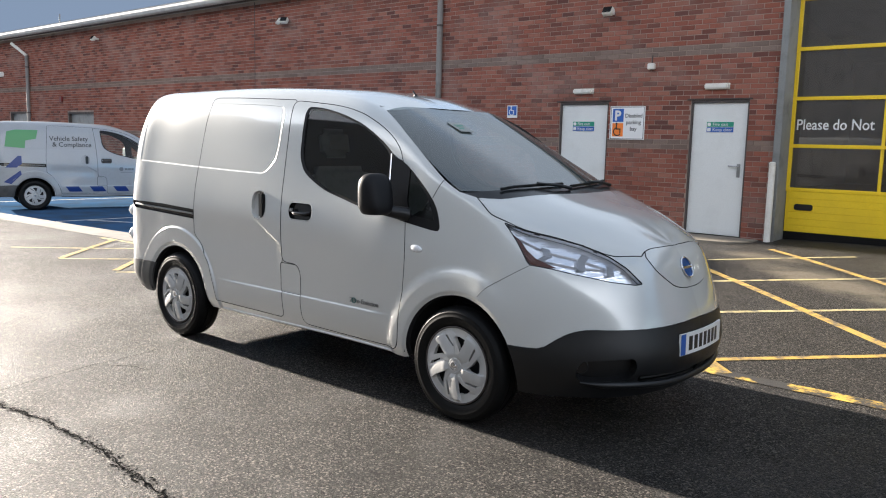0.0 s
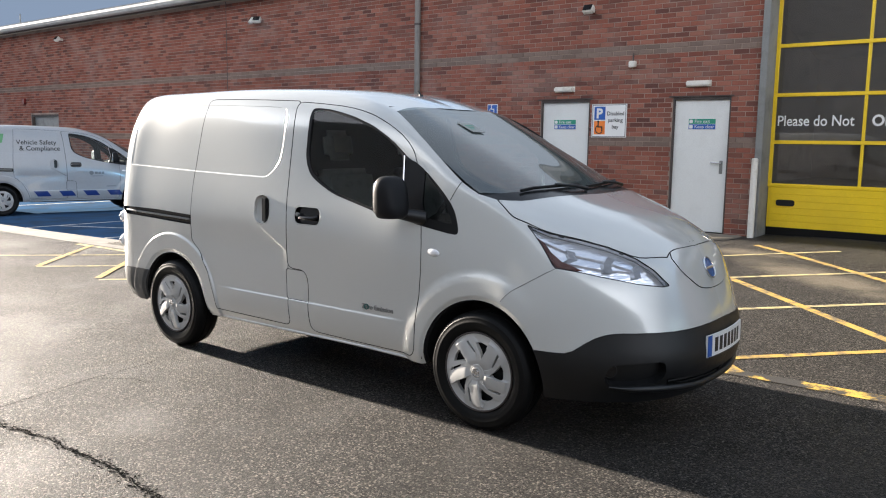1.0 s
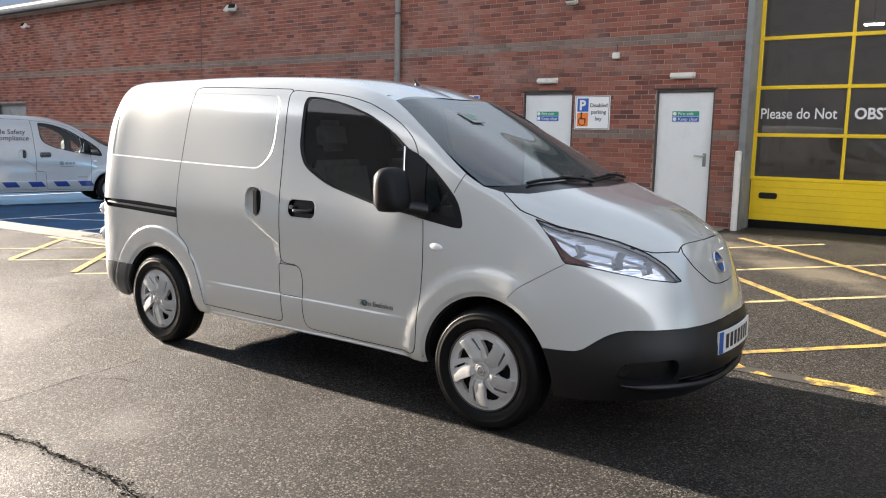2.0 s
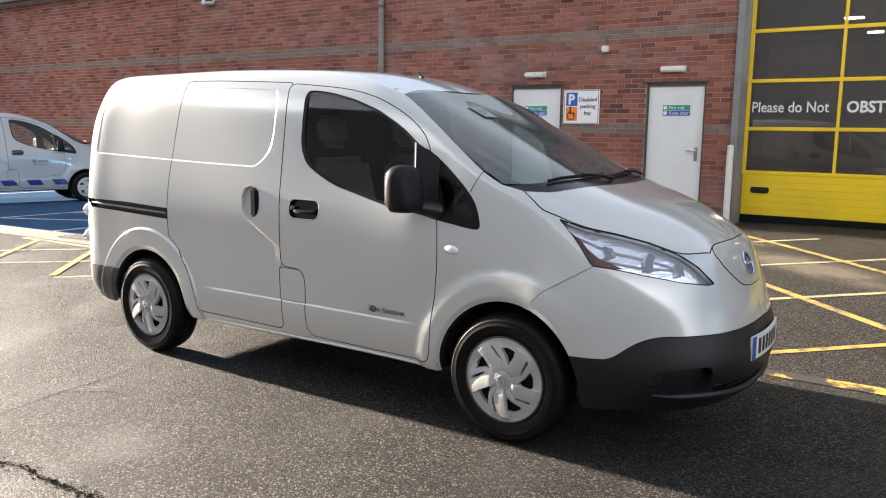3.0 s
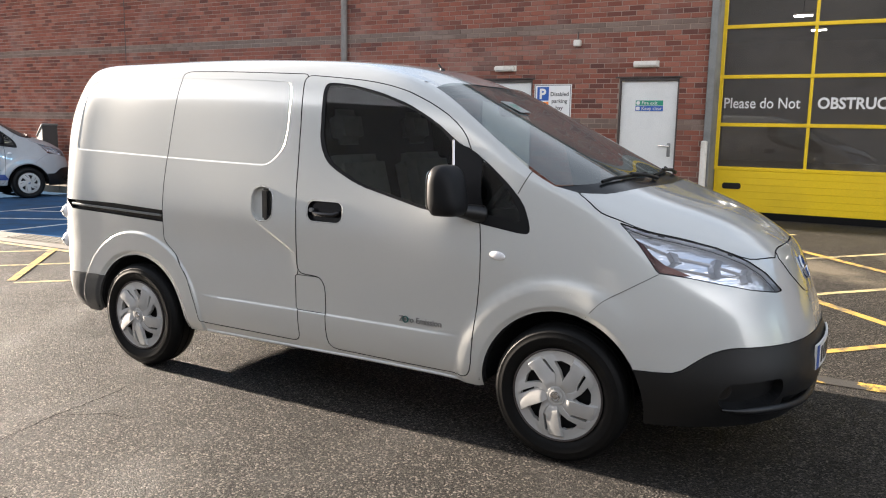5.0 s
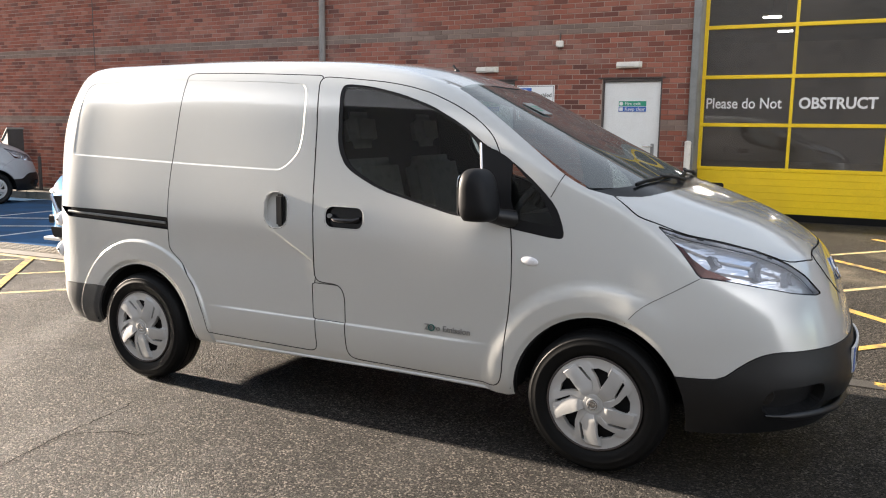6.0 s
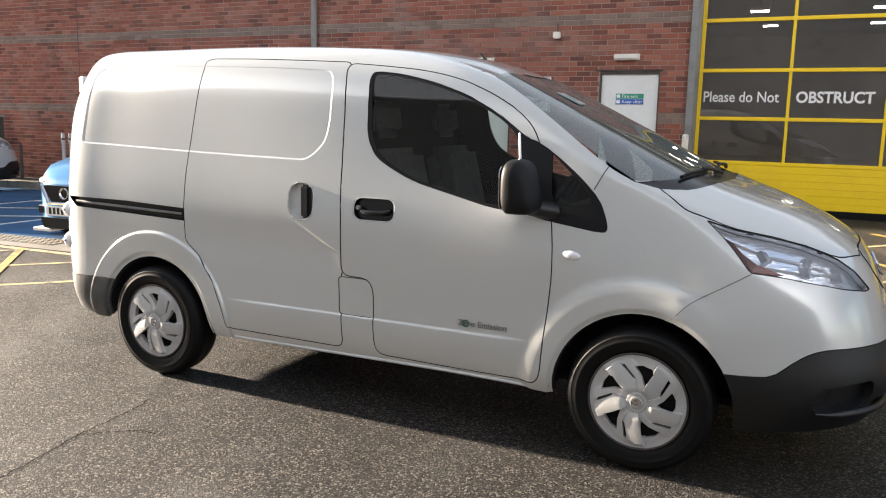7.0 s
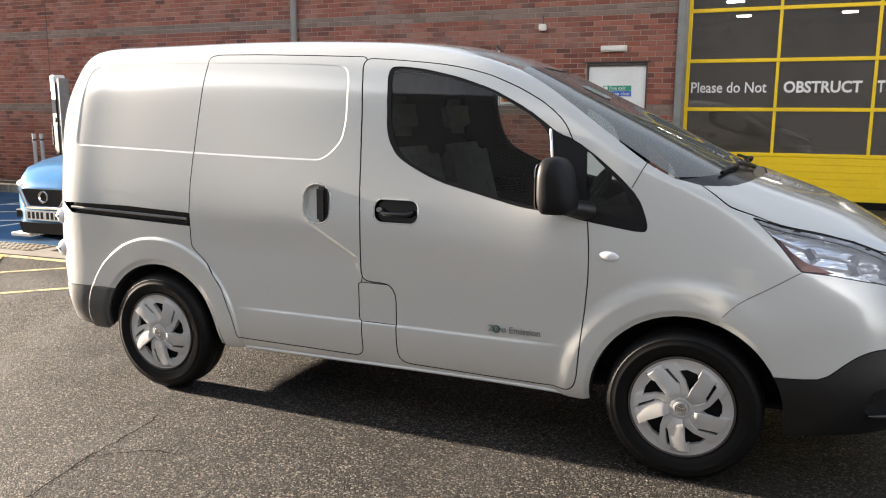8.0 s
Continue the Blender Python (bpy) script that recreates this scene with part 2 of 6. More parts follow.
# ---- the van's outer skin: feature lines from rear centre to nose, bottom row first ----
# van axes: x forward from the front axle, y outward, z up; thirteen stations a line
SKIN_ROWS = [
    [(-3.535, 0, .305), (-3.535, .42, .305), (-3.505, .665, .305), (-3.43, .755, .305), (-3.13, .825, .29), (-2.40, .802, .288), (-1.50, .795, .290), (-.60, .795, .290), (.05, .805, .265), (.41, .805, .255), (.70, .65, .255), (.875, .41, .258), (.935, 0, .262)],
    [(-3.565, 0, .38), (-3.56, .42, .38), (-3.53, .67, .38), (-3.45, .765, .38), (-3.15, .835, .37), (-2.40, .835, .355), (-1.50, .822, .355), (-.60, .822, .355), (.05, .835, .34), (.44, .83, .36), (.75, .67, .37), (.93, .42, .37), (.99, 0, .37)],
    [(-3.57, 0, .60), (-3.565, .42, .60), (-3.555, .68, .60), (-3.475, .775, .60), (-3.15, .84, .60), (-2.40, .845, .59), (-1.50, .835, .58), (-.60, .835, .58), (.05, .845, .58), (.44, .835, .57), (.755, .665, .56), (.935, .41, .55), (.99, 0, .55)],
    [(-3.57, 0, .98), (-3.565, .41, .98), (-3.56, .672, .98), (-3.482, .764, .98), (-3.15, .84, .98), (-2.40, .845, .98), (-1.50, .85, .98), (-.60, .835, .97), (.05, .81, .94), (.44, .785, .88), (.72, .63, .79), (.90, .38, .72), (.955, 0, .69)],
    [(-3.56, 0, 1.21), (-3.555, .41, 1.21), (-3.55, .66, 1.21), (-3.472, .747, 1.21), (-3.14, .815, 1.21), (-2.40, .82, 1.21), (-1.50, .82, 1.21), (-.60, .79, 1.20), (.0, .77, 1.165), (.41, .705, 1.035), (.675, .56, .96), (.835, .36, .90), (.89, 0, .85)],
    [(-3.545, 0, 1.48), (-3.54, .39, 1.48), (-3.53, .628, 1.48), (-3.458, .710, 1.48), (-3.13, .768, 1.48), (-2.40, .775, 1.48), (-1.50, .765, 1.48), (-.62, .725, 1.455), (-.12, .73, 1.275), (.35, .61, 1.13), (.63, .46, 1.045), (.79, .27, .98), (.85, 0, .925)],
    [(-3.50, 0, 1.69), (-3.495, .37, 1.69), (-3.47, .58, 1.69), (-3.395, .66, 1.69), (-3.10, .710, 1.70), (-2.40, .715, 1.715), (-1.55, .70, 1.705), (-.79, .635, 1.672), (-.22, .64, 1.385), (.28, .51, 1.195), (.58, .36, 1.098), (.745, .20, 1.022), (.82, 0, .97)],
    [(-3.43, 0, 1.80), (-3.42, .33, 1.80), (-3.395, .51, 1.80), (-3.34, .585, 1.81), (-3.06, .61, 1.82), (-2.40, .615, 1.83), (-1.60, .595, 1.818), (-.90, .51, 1.73), (-.29, .50, 1.458), (.23, .37, 1.23), (.555, .25, 1.12), (.725, .13, 1.037), (.80, 0, .985)],
    [(-3.35, 0, 1.84), (-3.34, .22, 1.84), (-3.32, .34, 1.84), (-3.25, .38, 1.85), (-3.0, .38, 1.858), (-2.38, .375, 1.865), (-1.62, .36, 1.848), (-.95, .30, 1.77), (-.34, .29, 1.495), (.20, .21, 1.243), (.545, .14, 1.13), (.715, .07, 1.046), (.79, 0, .994)],
    [(-3.30, 0, 1.85), (-3.28, 0, 1.85), (-3.25, 0, 1.851), (-3.17, 0, 1.86), (-2.97, 0, 1.866), (-2.38, 0, 1.872), (-1.62, 0, 1.855), (-.97, 0, 1.78), (-.36, 0, 1.51), (.19, 0, 1.248), (.54, 0, 1.134), (.71, 0, 1.048), (.785, 0, .998)],
]


# one more station keeps the rear quarter flat up to its corner
for _i, _row in enumerate(SKIN_ROWS):
    _row[4] = (_row[4][0] - (.08, .15, .15, .15, .15, .14, .10, .05, .03, .03)[_i], _row[5][1] - .003 if _i < 7 else _row[4][1], _row[4][2])  # tight corner
    (_xa, _ya, _za), (_xb, _yb, _zb) = _row[4], _row[5]
    for _f in (.45, .12):                                                         # flat quarter
        _row.insert(5, (_xa + (_xb - _xa) * _f, _ya + (_yb - _ya) * _f, _za + (_zb - _za) * _f))


class Skin:
    """The van's right half as a smooth sheet over (u, v): u from the rear centre to the nose, v from the sill to the roof's middle."""

    def __init__(self, rows):
        p = np.array(rows, float)
        other = np.array([1, -1, 1])
        p = np.concatenate([p, p[-2:-3:-1] * other], 0)
        self.p = np.concatenate([p[:, 1:2] * other, p, p[:, -2:-3:-1] * other], 1)
        self.u = self.chords(1)
        self.v = self.chords(0)
        self.u -= self.u[1]
        self.far = np.array([self.u[-2], self.v[-2]])
        self.mu = self.bends(self.u, self.p.transpose(1, 0, 2))

    def chords(self, axis):
        d = np.linalg.norm(np.diff(self.p, axis=axis), axis=2).mean(axis=1 - axis)
        return np.concatenate([[0], np.cumsum(np.maximum(d, .03))])

    @staticmethod
    def bends(t, f):
        """Second derivatives of the natural cubic spline through f (first axis) at t."""
        n, h = len(t), np.diff(t)
        a = np.eye(n)
        r = np.zeros_like(f)
        for i in range(1, n - 1):
            a[i, i - 1:i + 2] = h[i - 1], 2 * (h[i - 1] + h[i]), h[i]
            r[i] = 6 * ((f[i + 1] - f[i]) / h[i] - (f[i] - f[i - 1]) / h[i - 1])
        return np.linalg.solve(a, r.reshape(n, -1)).reshape(f.shape)

    @staticmethod
    def spline(t, f, m, x):
        i = np.clip(np.searchsorted(t, x) - 1, 0, len(t) - 2)
        h = t[i + 1] - t[i]
        a, b = (t[i + 1] - x) / h, (x - t[i]) / h
        return i, a, b, (a ** 3 - a) * h * h / 6, (b ** 3 - b) * h * h / 6

    def at(self, uv):
        """Points of the sheet at an array of (u, v)."""
        uv = np.asarray(uv, float).reshape(-1, 2)
        f = self.p.transpose(1, 0, 2)
        i, a, b, c, d = self.spline(self.u, f, self.mu, np.clip(uv[:, 0], 0, self.far[0]))
        w = [k[:, None, None] for k in (a, b, c, d)]
        col = w[0] * f[i] + w[1] * f[i + 1] + w[2] * self.mu[i] + w[3] * self.mu[i + 1]
        g = col.transpose(1, 0, 2)
        mv = self.bends(self.v, g)
        j, a, b, c, d = self.spline(self.v, g, mv, np.clip(uv[:, 1], 0, self.far[1]))
        k = np.arange(len(uv))
        return a[:, None] * g[j, k] + b[:, None] * g[j + 1, k] + c[:, None] * mv[j, k] + d[:, None] * mv[j + 1, k]

    def normal(self, uv):
        e = .004
        uv = np.asarray(uv, float).reshape(-1, 2)
        lo, hi = np.zeros(2), self.far
        du = self.at(np.clip(uv + (e, 0), lo, hi)) - self.at(np.clip(uv - (e, 0), lo, hi))
        dv = self.at(np.clip(uv + (0, e), lo, hi)) - self.at(np.clip(uv - (0, e), lo, hi))
        n = np.cross(dv, du)
        return n / np.maximum(np.linalg.norm(n, axis=1), 1e-9)[:, None]

    def lookup(self, points, axes=(0, 2)):
        """(u, v) of the places on the sheet that match the points on the given axes."""
        if not hasattr(self, "net"):
            g = np.array([(a, b) for a in np.linspace(0, self.far[0], 240) for b in np.linspace(0, self.far[1], 110)])
            self.net = g, self.at(g)
        g, q = self.net
        axes = list(axes)
        out = []
        for p in np.asarray(points, float).reshape(-1, len(axes)):
            d = ((q[:, axes] - p) ** 2).sum(1)
            if len(axes) == 2 and 1 not in axes:
                d = d + (q[:, 1] < .25) * 1.0
            uv = g[d.argmin()].copy()
            for _ in range(6):
                e = 1e-3
                s = self.at([uv, uv + (e, 0), uv + (0, e)])[:, axes]
                jac = np.stack([(s[1] - s[0]) / e, (s[2] - s[0]) / e], 1)
                step = np.linalg.lstsq(jac, p - s[0], rcond=None)[0]
                uv = np.clip(uv + np.clip(step, -.05, .05), (0, 0), self.far)
            out.append(uv)
        return np.array(out)


skin = Skin(SKIN_ROWS)


# ---- mesh helpers ----
def mesh_of(name, verts, faces, materials, indices=None, smooth=False):
    me = bpy.data.meshes.new(name)
    me.from_pydata([tuple(map(float, v)) for v in verts], [], faces)
    for m in materials if isinstance(materials, (list, tuple)) else [materials]:
        me.materials.append(m)
    if indices is not None:
        me.polygons.foreach_set("material_index", indices)
    if smooth:
        me.polygons.foreach_set("use_smooth", [True] * len(me.polygons))
    me.update()
    return me


def part(name, bm, material, parent=None, label="", smooth=False, at=None):
    """One bmesh as one mesh object, under a thing or a part."""
    me = bpy.data.meshes.new(name)
    bmesh.ops.recalc_face_normals(bm, faces=bm.faces[:])
    bm.to_mesh(me)
    bm.free()
    for m in material if isinstance(material, (list, tuple)) else [material]:
        me.materials.append(m)
    if smooth:
        me.polygons.foreach_set("use_smooth", [True] * len(me.polygons))
        me.set_sharp_from_angle(angle=radians(smooth if smooth > 1 else 40))
    ob = new(name, me)
    if parent:
        ob.parent = parent
    if at is not None:
        ob.matrix_basis = at
    return tagged(ob, label)


def thing(name, label, category, at=None, group="", kind=""):
    ob = new(name)
    ob.empty_display_size = .1
    if at is not None:
        ob.matrix_basis = at
    return tagged(ob, label, category, group, kind)


def box(x0, x1, y0, y1, z0, z1, bevel=0.0, bm=None, segs=1):
    bm = bm or bmesh.new()
    made = bmesh.ops.create_cube(bm, size=1)["verts"]
    bmesh.ops.transform(bm, verts=made, matrix=Matrix.LocRotScale(((x0 + x1) / 2, (y0 + y1) / 2, (z0 + z1) / 2), None, (x1 - x0, y1 - y0, z1 - z0)))
    if bevel:
        bmesh.ops.bevel(bm, geom=list({e for v in made for e in v.link_edges}), offset=bevel, segments=segs, affect="EDGES")
    return bm


def rod(p, q, r, bm=None, n=16, r2=None, caps=True):
    """A round bar from p to q."""
    bm = bm or bmesh.new()
    p, q = Vector(p), Vector(q)
    turn = (q - p).to_track_quat("Z", "Y").to_matrix().to_4x4()
    bmesh.ops.create_cone(bm, cap_ends=caps, segments=n, radius1=r, radius2=r if r2 is None else r2, depth=(q - p).length, matrix=Matrix.Translation((p + q) / 2) @ turn)
    return bm


def lathe(profile, n=48, bm=None, axis="y"):
    """A turned body: profile of (radius, along) round the y axis."""
    bm = bm or bmesh.new()
    rings = []
    for k in range(n):
        a = 2 * math.pi * k / n
        rings.append([bm.verts.new((r * math.cos(a), s, r * math.sin(a))) for r, s in profile])
    for k in range(n):
        a, b = rings[k], rings[(k + 1) % n]
        for i in range(len(profile) - 1):
            bm.faces.new((a[i], a[i + 1], b[i + 1], b[i]))
    return bm


def plate(points, depth, bm=None, axis="y", at=0.0):
    """A flat outline (two coordinates) pushed through by depth along an axis."""
    bm = bm or bmesh.new()
    def spot(a, b, d):
        return {"y": (a, d, b), "x": (d, a, b), "z": (a, b, d)}[axis]
    lo = [bm.verts.new(spot(a, b, at)) for a, b in points]
    hi = [bm.verts.new(spot(a, b, at + depth)) for a, b in points]
    bm.faces.new(lo)
    bm.faces.new(hi[::-1])
    for i in range(len(points)):
        k = (i + 1) % len(points)
        bm.faces.new((lo[i], hi[i], hi[k], lo[k]))
    return bm


def rounded(x0, x1, z0, z1, r, n=5):
    """A rounded rectangle's outline."""
    pts = []
    for cx, cz, a in ((x1 - r, z1 - r, 0), (x0 + r, z1 - r, 90), (x0 + r, z0 + r, 180), (x1 - r, z0 + r, 270)):
        for i in range(n + 1):
            w = radians(a + 90 * i / n)
            pts.append((cx + r * math.cos(w), cz + r * math.sin(w)))
    return pts


def words(text, size, at, material, parent=None, depth=.001, wide=1.0, align="LEFT", name="lettering", bold=0.0):
    """Lettering in the built-in font as a mesh."""
    cu = bpy.data.curves.new("text", "FONT")
    cu.body, cu.size, cu.extrude, cu.align_x, cu.resolution_u, cu.offset = text, size, depth, align, 3, bold
    tmp = new("text", cu)
    me = bpy.data.meshes.new_from_object(tmp)
    bpy.data.objects.remove(tmp)
    bpy.data.curves.remove(cu)
    me.materials.clear()
    me.materials.append(material)
    ob = new(name, me)
    if parent:
        ob.parent = parent
    ob.matrix_basis = at @ Matrix.Diagonal((wide, 1, 1, 1))
    return ob


# ---- the yard's ground: level under the van, rising a little to the workshop door ----
def ground_z(x, y):
    rise = .03 * max(0.0, min(y, 9.0) - .3) * max(0.0, min(1.0, 1 + x / 11))
    fall = .0095 * max(0.0, min(-x - 3.0, 12.0)) * max(0.0, min(1.0, (y + 1) / 3))
    return rise - fall


def sheet(x0, x1, y0, y1, step, lift, name, material):
    """A piece of surface that follows the ground."""
    nx, ny = max(1, math.ceil((x1 - x0) / step)), max(1, math.ceil((y1 - y0) / step))
    v = [(x0 + (x1 - x0) * i / nx, y0 + (y1 - y0) * j / ny) for i in range(nx + 1) for j in range(ny + 1)]
    f = [(i * (ny + 1) + j, (i + 1) * (ny + 1) + j, (i + 1) * (ny + 1) + j + 1, i * (ny + 1) + j + 1) for i in range(nx) for j in range(ny)]
    return mesh_of(name, [(x, y, ground_z(x, y) + lift) for x, y in v], f, material)


def ground_mesh():
    def steps(lo, hi, fine_lo, fine_hi, fine):
        s = list(np.arange(fine_lo, fine_hi + 1e-6, fine))
        a = fine
        while s[0] > lo:
            a *= 1.7
            s.insert(0, s[0] - a)
        a = fine
        while s[-1] < hi:
            a *= 1.7
            s.append(s[-1] + a)
        return s
    xs, ys = steps(-600, 600, -30, 12, .5), steps(-600, 600, -6, 9, .5)
    v = [(x, y, ground_z(x, y)) for x in xs for y in ys]
    n = len(ys)
    f = [(i * n + j, (i + 1) * n + j, (i + 1) * n + j + 1, i * n + j + 1) for i in range(len(xs) - 1) for j in range(n - 1)]
    return mesh_of("ground", v, f, asphalt, smooth=True)


ground = tagged(new("ground", ground_mesh()), "damp grey asphalt of the yard with coarse stones", "ground", kind="structure")


def stripe(name, p, q, width, material, label, lift=.004, step=.4):
    """A painted line on the ground from p to q."""
    p, q = np.array(p, float), np.array(q, float)
    n = max(1, math.ceil(np.linalg.norm(q - p) / step))
    side = np.array([-(q - p)[1], (q - p)[0]]) / np.linalg.norm(q - p) * width / 2
    v, f = [], []
    for i in range(n + 1):
        c = p + (q - p) * i / n
        for s in (side, -side):
            a = c + s
            v.append((a[0], a[1], ground_z(*a) + lift))
        if i:
            f.append((2 * i - 2, 2 * i - 1, 2 * i + 1, 2 * i))
    return tagged(new(name, mesh_of(name, v, f, material)), label, "road marking", "yellow box hatching" if "yellow" in label else "bay lines", "structure")


# ---- the yellow box hatching before the workshop door ----
EDGE_Y = 1.07
for k in (.77, 2.74, 4.72, 6.70):                      # lines that run away to the right: y - x
    stripe("road_marking", (max(-3.5, EDGE_Y - k), max(-3.5, EDGE_Y - k) + k), (6.9 - k if k > 2 else 3.5, 6.9 if k > 2 else 3.5 + k), .070, line_pale if k > 1 else line_yellow, "faded yellow hatching line on the asphalt")
for k in (1.83, 3.94, 6.05, 8.15):                     # lines the other way: x + y
    stripe("road_marking", (k - 6.9, 6.9), (min(k - EDGE_Y, 4), max(EDGE_Y, k - 4)), .088, line_yellow, "worn yellow hatching line on the asphalt", .007)
stripe("road_marking", (-3.2, EDGE_Y), (9, EDGE_Y), .13, line_torn, "broken worn yellow edge line of the hatching", .005)


# ---- the brick workshop ----
WALL_Y, WALL_X0, WALL_X1, EAVE = 7.80, -34.0, -1.20, 4.72
COURSE, LONG, JOINT = .075, .225, .010
OPENINGS = [(-4.826, -3.895, 0, 2.24), (-2.481, -1.595, 0, 2.24), (-23.25, -21.52, 0, 2.20), (-27.7, -26.16, 0, 2.24)]


def wall_pieces():
    """Every brick of the wall's face: (x0, x1, z0, z1, grey)."""
    for k in range(int((EAVE + .3) / COURSE)):
        z0 = -.3 + k * COURSE
        x = WALL_X0 - (LONG / 2 if k % 2 else 0)
        while x < WALL_X1 - .02:
            a, b = max(x, WALL_X0), min(x + LONG, WALL_X1)
            x += LONG
            spans = [(a, b)]
            for o0, o1, oz0, oz1 in OPENINGS:
                if z0 + COURSE > oz0 and z0 < oz1:
                    spans = [s for p, q in spans for s in ((p, min(q, o0)), (max(p, o1), q)) if s[1] - s[0] > .03]
            for p, q in spans:
                yield p, q - JOINT, z0, z0 + COURSE - JOINT, k in (24, 25, 43, 44)


def brick_box(p, q, z0, z1, y):
    j = random.uniform(-.002, .002)
    a, b, c, d = p + j, q + j, z0 + random.uniform(-.001, .001), z1
    f = y - .007 + random.uniform(-.0025, .0025)
    e = .003
    v = [(a, y, c), (b, y, c), (b, y, d), (a, y, d), (a + e, f, c + e), (b - e, f, c + e), (b - e, f, d - e), (a + e, f, d - e)]
    return v, [(4, 5, 6, 7), (0, 1, 5, 4), (1, 2, 6, 5), (2, 3, 7, 6), (3, 0, 4, 7)]


def wall_back():
    """The wall behind the bricks' faces, of mortar, with its openings."""
    cuts = sorted({WALL_X0, WALL_X1, *[o[0] for o in OPENINGS], *[o[1] for o in OPENINGS]})
    bm = bmesh.new()
    for a, b in zip(cuts, cuts[1:]):
        head = [o for o in OPENINGS if o[0] <= a and b <= o[1]]
        box(a, b, WALL_Y, WALL_Y + .30, head[0][3] if head else -.5, EAVE, bm=bm)
    return bm


wall = part("wall_south", wall_back(), mortar, label="")
tagged(wall, "long red brick workshop wall with two grey brick bands", "wall", kind="structure")


# ---- the electric panel van ----
def silver_material():
    """Silver flake under a hard clear coat."""
    m = mat("silver metallic paint", (.56, .56, .55), .20, .20, coat=1.0)
    flake = node(m, "TexVoronoi", Scale=1400)
    wire(m, place(m), flake.inputs["Vector"])
    film = grain(m, 1.6, 4, .55)
    c = blend(m, flake.outputs["Color"], (.575, .583, .562), (.64, .648, .625))
    paint(m, c)
    wire(m, level(m, film, .3, .7, .18, .22), shader(m).inputs["Roughness"])
    shader(m).inputs["Coat Roughness"].default_value = .06
    # faint ripple of pressed sheet in the clear coat
    b = node(m, "Bump", Strength=.16, Distance=.004)
    wire(m, grain(m, 7, 2, .4), b.inputs["Height"])
    wire(m, b.outputs["Normal"], shader(m).inputs["Coat Normal"])
    return m


silver = silver_material()
white_paint = worn("white van paint", (.38, .39, .40), (.33, .33, .33), .36, scale=1.5, amount=(.5, .9))
shader(white_paint).inputs["Coat Weight"].default_value = .6
trim_silver = mat("silver wheel trim", (.60, .595, .58), .62, .30, spec=.3)
paint(trim_silver, blend(trim_silver, grain(trim_silver, 9, 1, .4), (.52, .515, .50), (.43, .425, .41), .4, .75))
seat_cloth = worn("grey seat cloth", (.24, .24, .23), (.17, .17, .165), .9, scale=20, bump=.4, fine=400)
cab_plastic = worn("dark grey cab plastic", (.035, .035, .036), (.025, .025, .025), .7, scale=9, bump=.3, fine=200)
lamp_bowl = mat("lamp reflector", (.90, .91, .93), .16, .70)
relief(lamp_bowl, grain(lamp_bowl, 1, 3, .6, place(lamp_bowl, (7, 7, 22))), .5, .02)
lamp_lens = pane_material("clear lamp lens", (.97, .98, 1.0), 1.0, 1.35)
lamp_amber = mat("amber reflector", (.085, .026, .019), .15, .4)
lamp_clear = worn("clear lamp plastic", (.92, .92, .94), (.82, .82, .84), .10, .05, scale=30)
plate_white = mat("white plate", (.80, .80, .78), .35)
emblem_blue = mat("blue emblem", (.02, .09, .30), .15, .3)
paper = mat("white paper", (.34, .35, .33), .7)

WHEEL_X, HUB_Z = (0.0, -2.725), .31


def fillet(pts, r, n=4, closed=True):
    """Round an outline's corners."""
    p = [np.array(q, float) for q in pts]
    out = []
    k = len(p)
    for i in range(k):
        if not closed and i in (0, k - 1):
            out.append(p[i])
            continue
        a, b, c = p[i - 1], p[i], p[(i + 1) % k]
        da, dc = np.linalg.norm(a - b), np.linalg.norm(c - b)
        s, e = b + (a - b) * min(r / da, .45), b + (c - b) * min(r / dc, .45)
        for j in range(n + 1):
            t = j / n
            out.append((1 - t) ** 2 * s + 2 * t * (1 - t) * b + t * t * e)
    return out


def dense(pts, step=.12, closed=True):
    out = []
    k = len(pts)
    for i in range(k if closed else k - 1):
        a, b = np.array(pts[i], float), np.array(pts[(i + 1) % k], float)
        n = max(1, math.ceil(np.linalg.norm(b - a) / step))
        out += [a + (b - a) * j / n for j in range(n)]
    if not closed:
        out.append(np.array(pts[-1], float))
    return out


def glide(pts, step=.04):
    """A smooth open curve through the points."""
    p = [np.array(q, float) for q in pts]
    p = [2 * p[0] - p[1], *p, 2 * p[-1] - p[-2]]
    out = []
    for a, b, c, d in zip(p, p[1:], p[2:], p[3:]):
        n = max(1, math.ceil(np.linalg.norm(c - b) / step))
        for i in range(n):
            t = i / n
            out.append(.5 * (2 * b + (c - a) * t + (2 * a - 5 * b + 4 * c - d) * t * t + (3 * b - a - 3 * c + d) * t ** 3))
    out.append(p[-2])
    return out


def side(pts, r=.03, n=4):
    """(u, v) of an outline drawn on the van's flank, in x and z."""
    return skin.lookup(dense(fillet(pts, r, n)), (0, 2))


def solid(pts, r=.02, n=3):
    """(u, v) of an outline drawn in x, y, z."""
    return skin.lookup(dense(fillet(pts, r, n)), (0, 1, 2))


def ring(cx, cz, r, n=56):
    return [(cx + r * math.cos(2 * math.pi * i / n), cz + r * math.sin(2 * math.pi * i / n)) for i in range(n)]


def within(poly, pts):
    """Which points lie in the polygon."""
    poly, pts = np.asarray(poly), np.asarray(pts)
    x, y = pts[:, 0], pts[:, 1]
    hit = np.zeros(len(pts), bool)
    for (ax, ay), (bx, by) in zip(poly, np.roll(poly, -1, 0)):
        c = ((ay > y) != (by > y))
        with np.errstate(divide="ignore", invalid="ignore"):
            hit ^= c & (x < (bx - ax) * (y - ay) / (by - ay) + ax)
    return hit


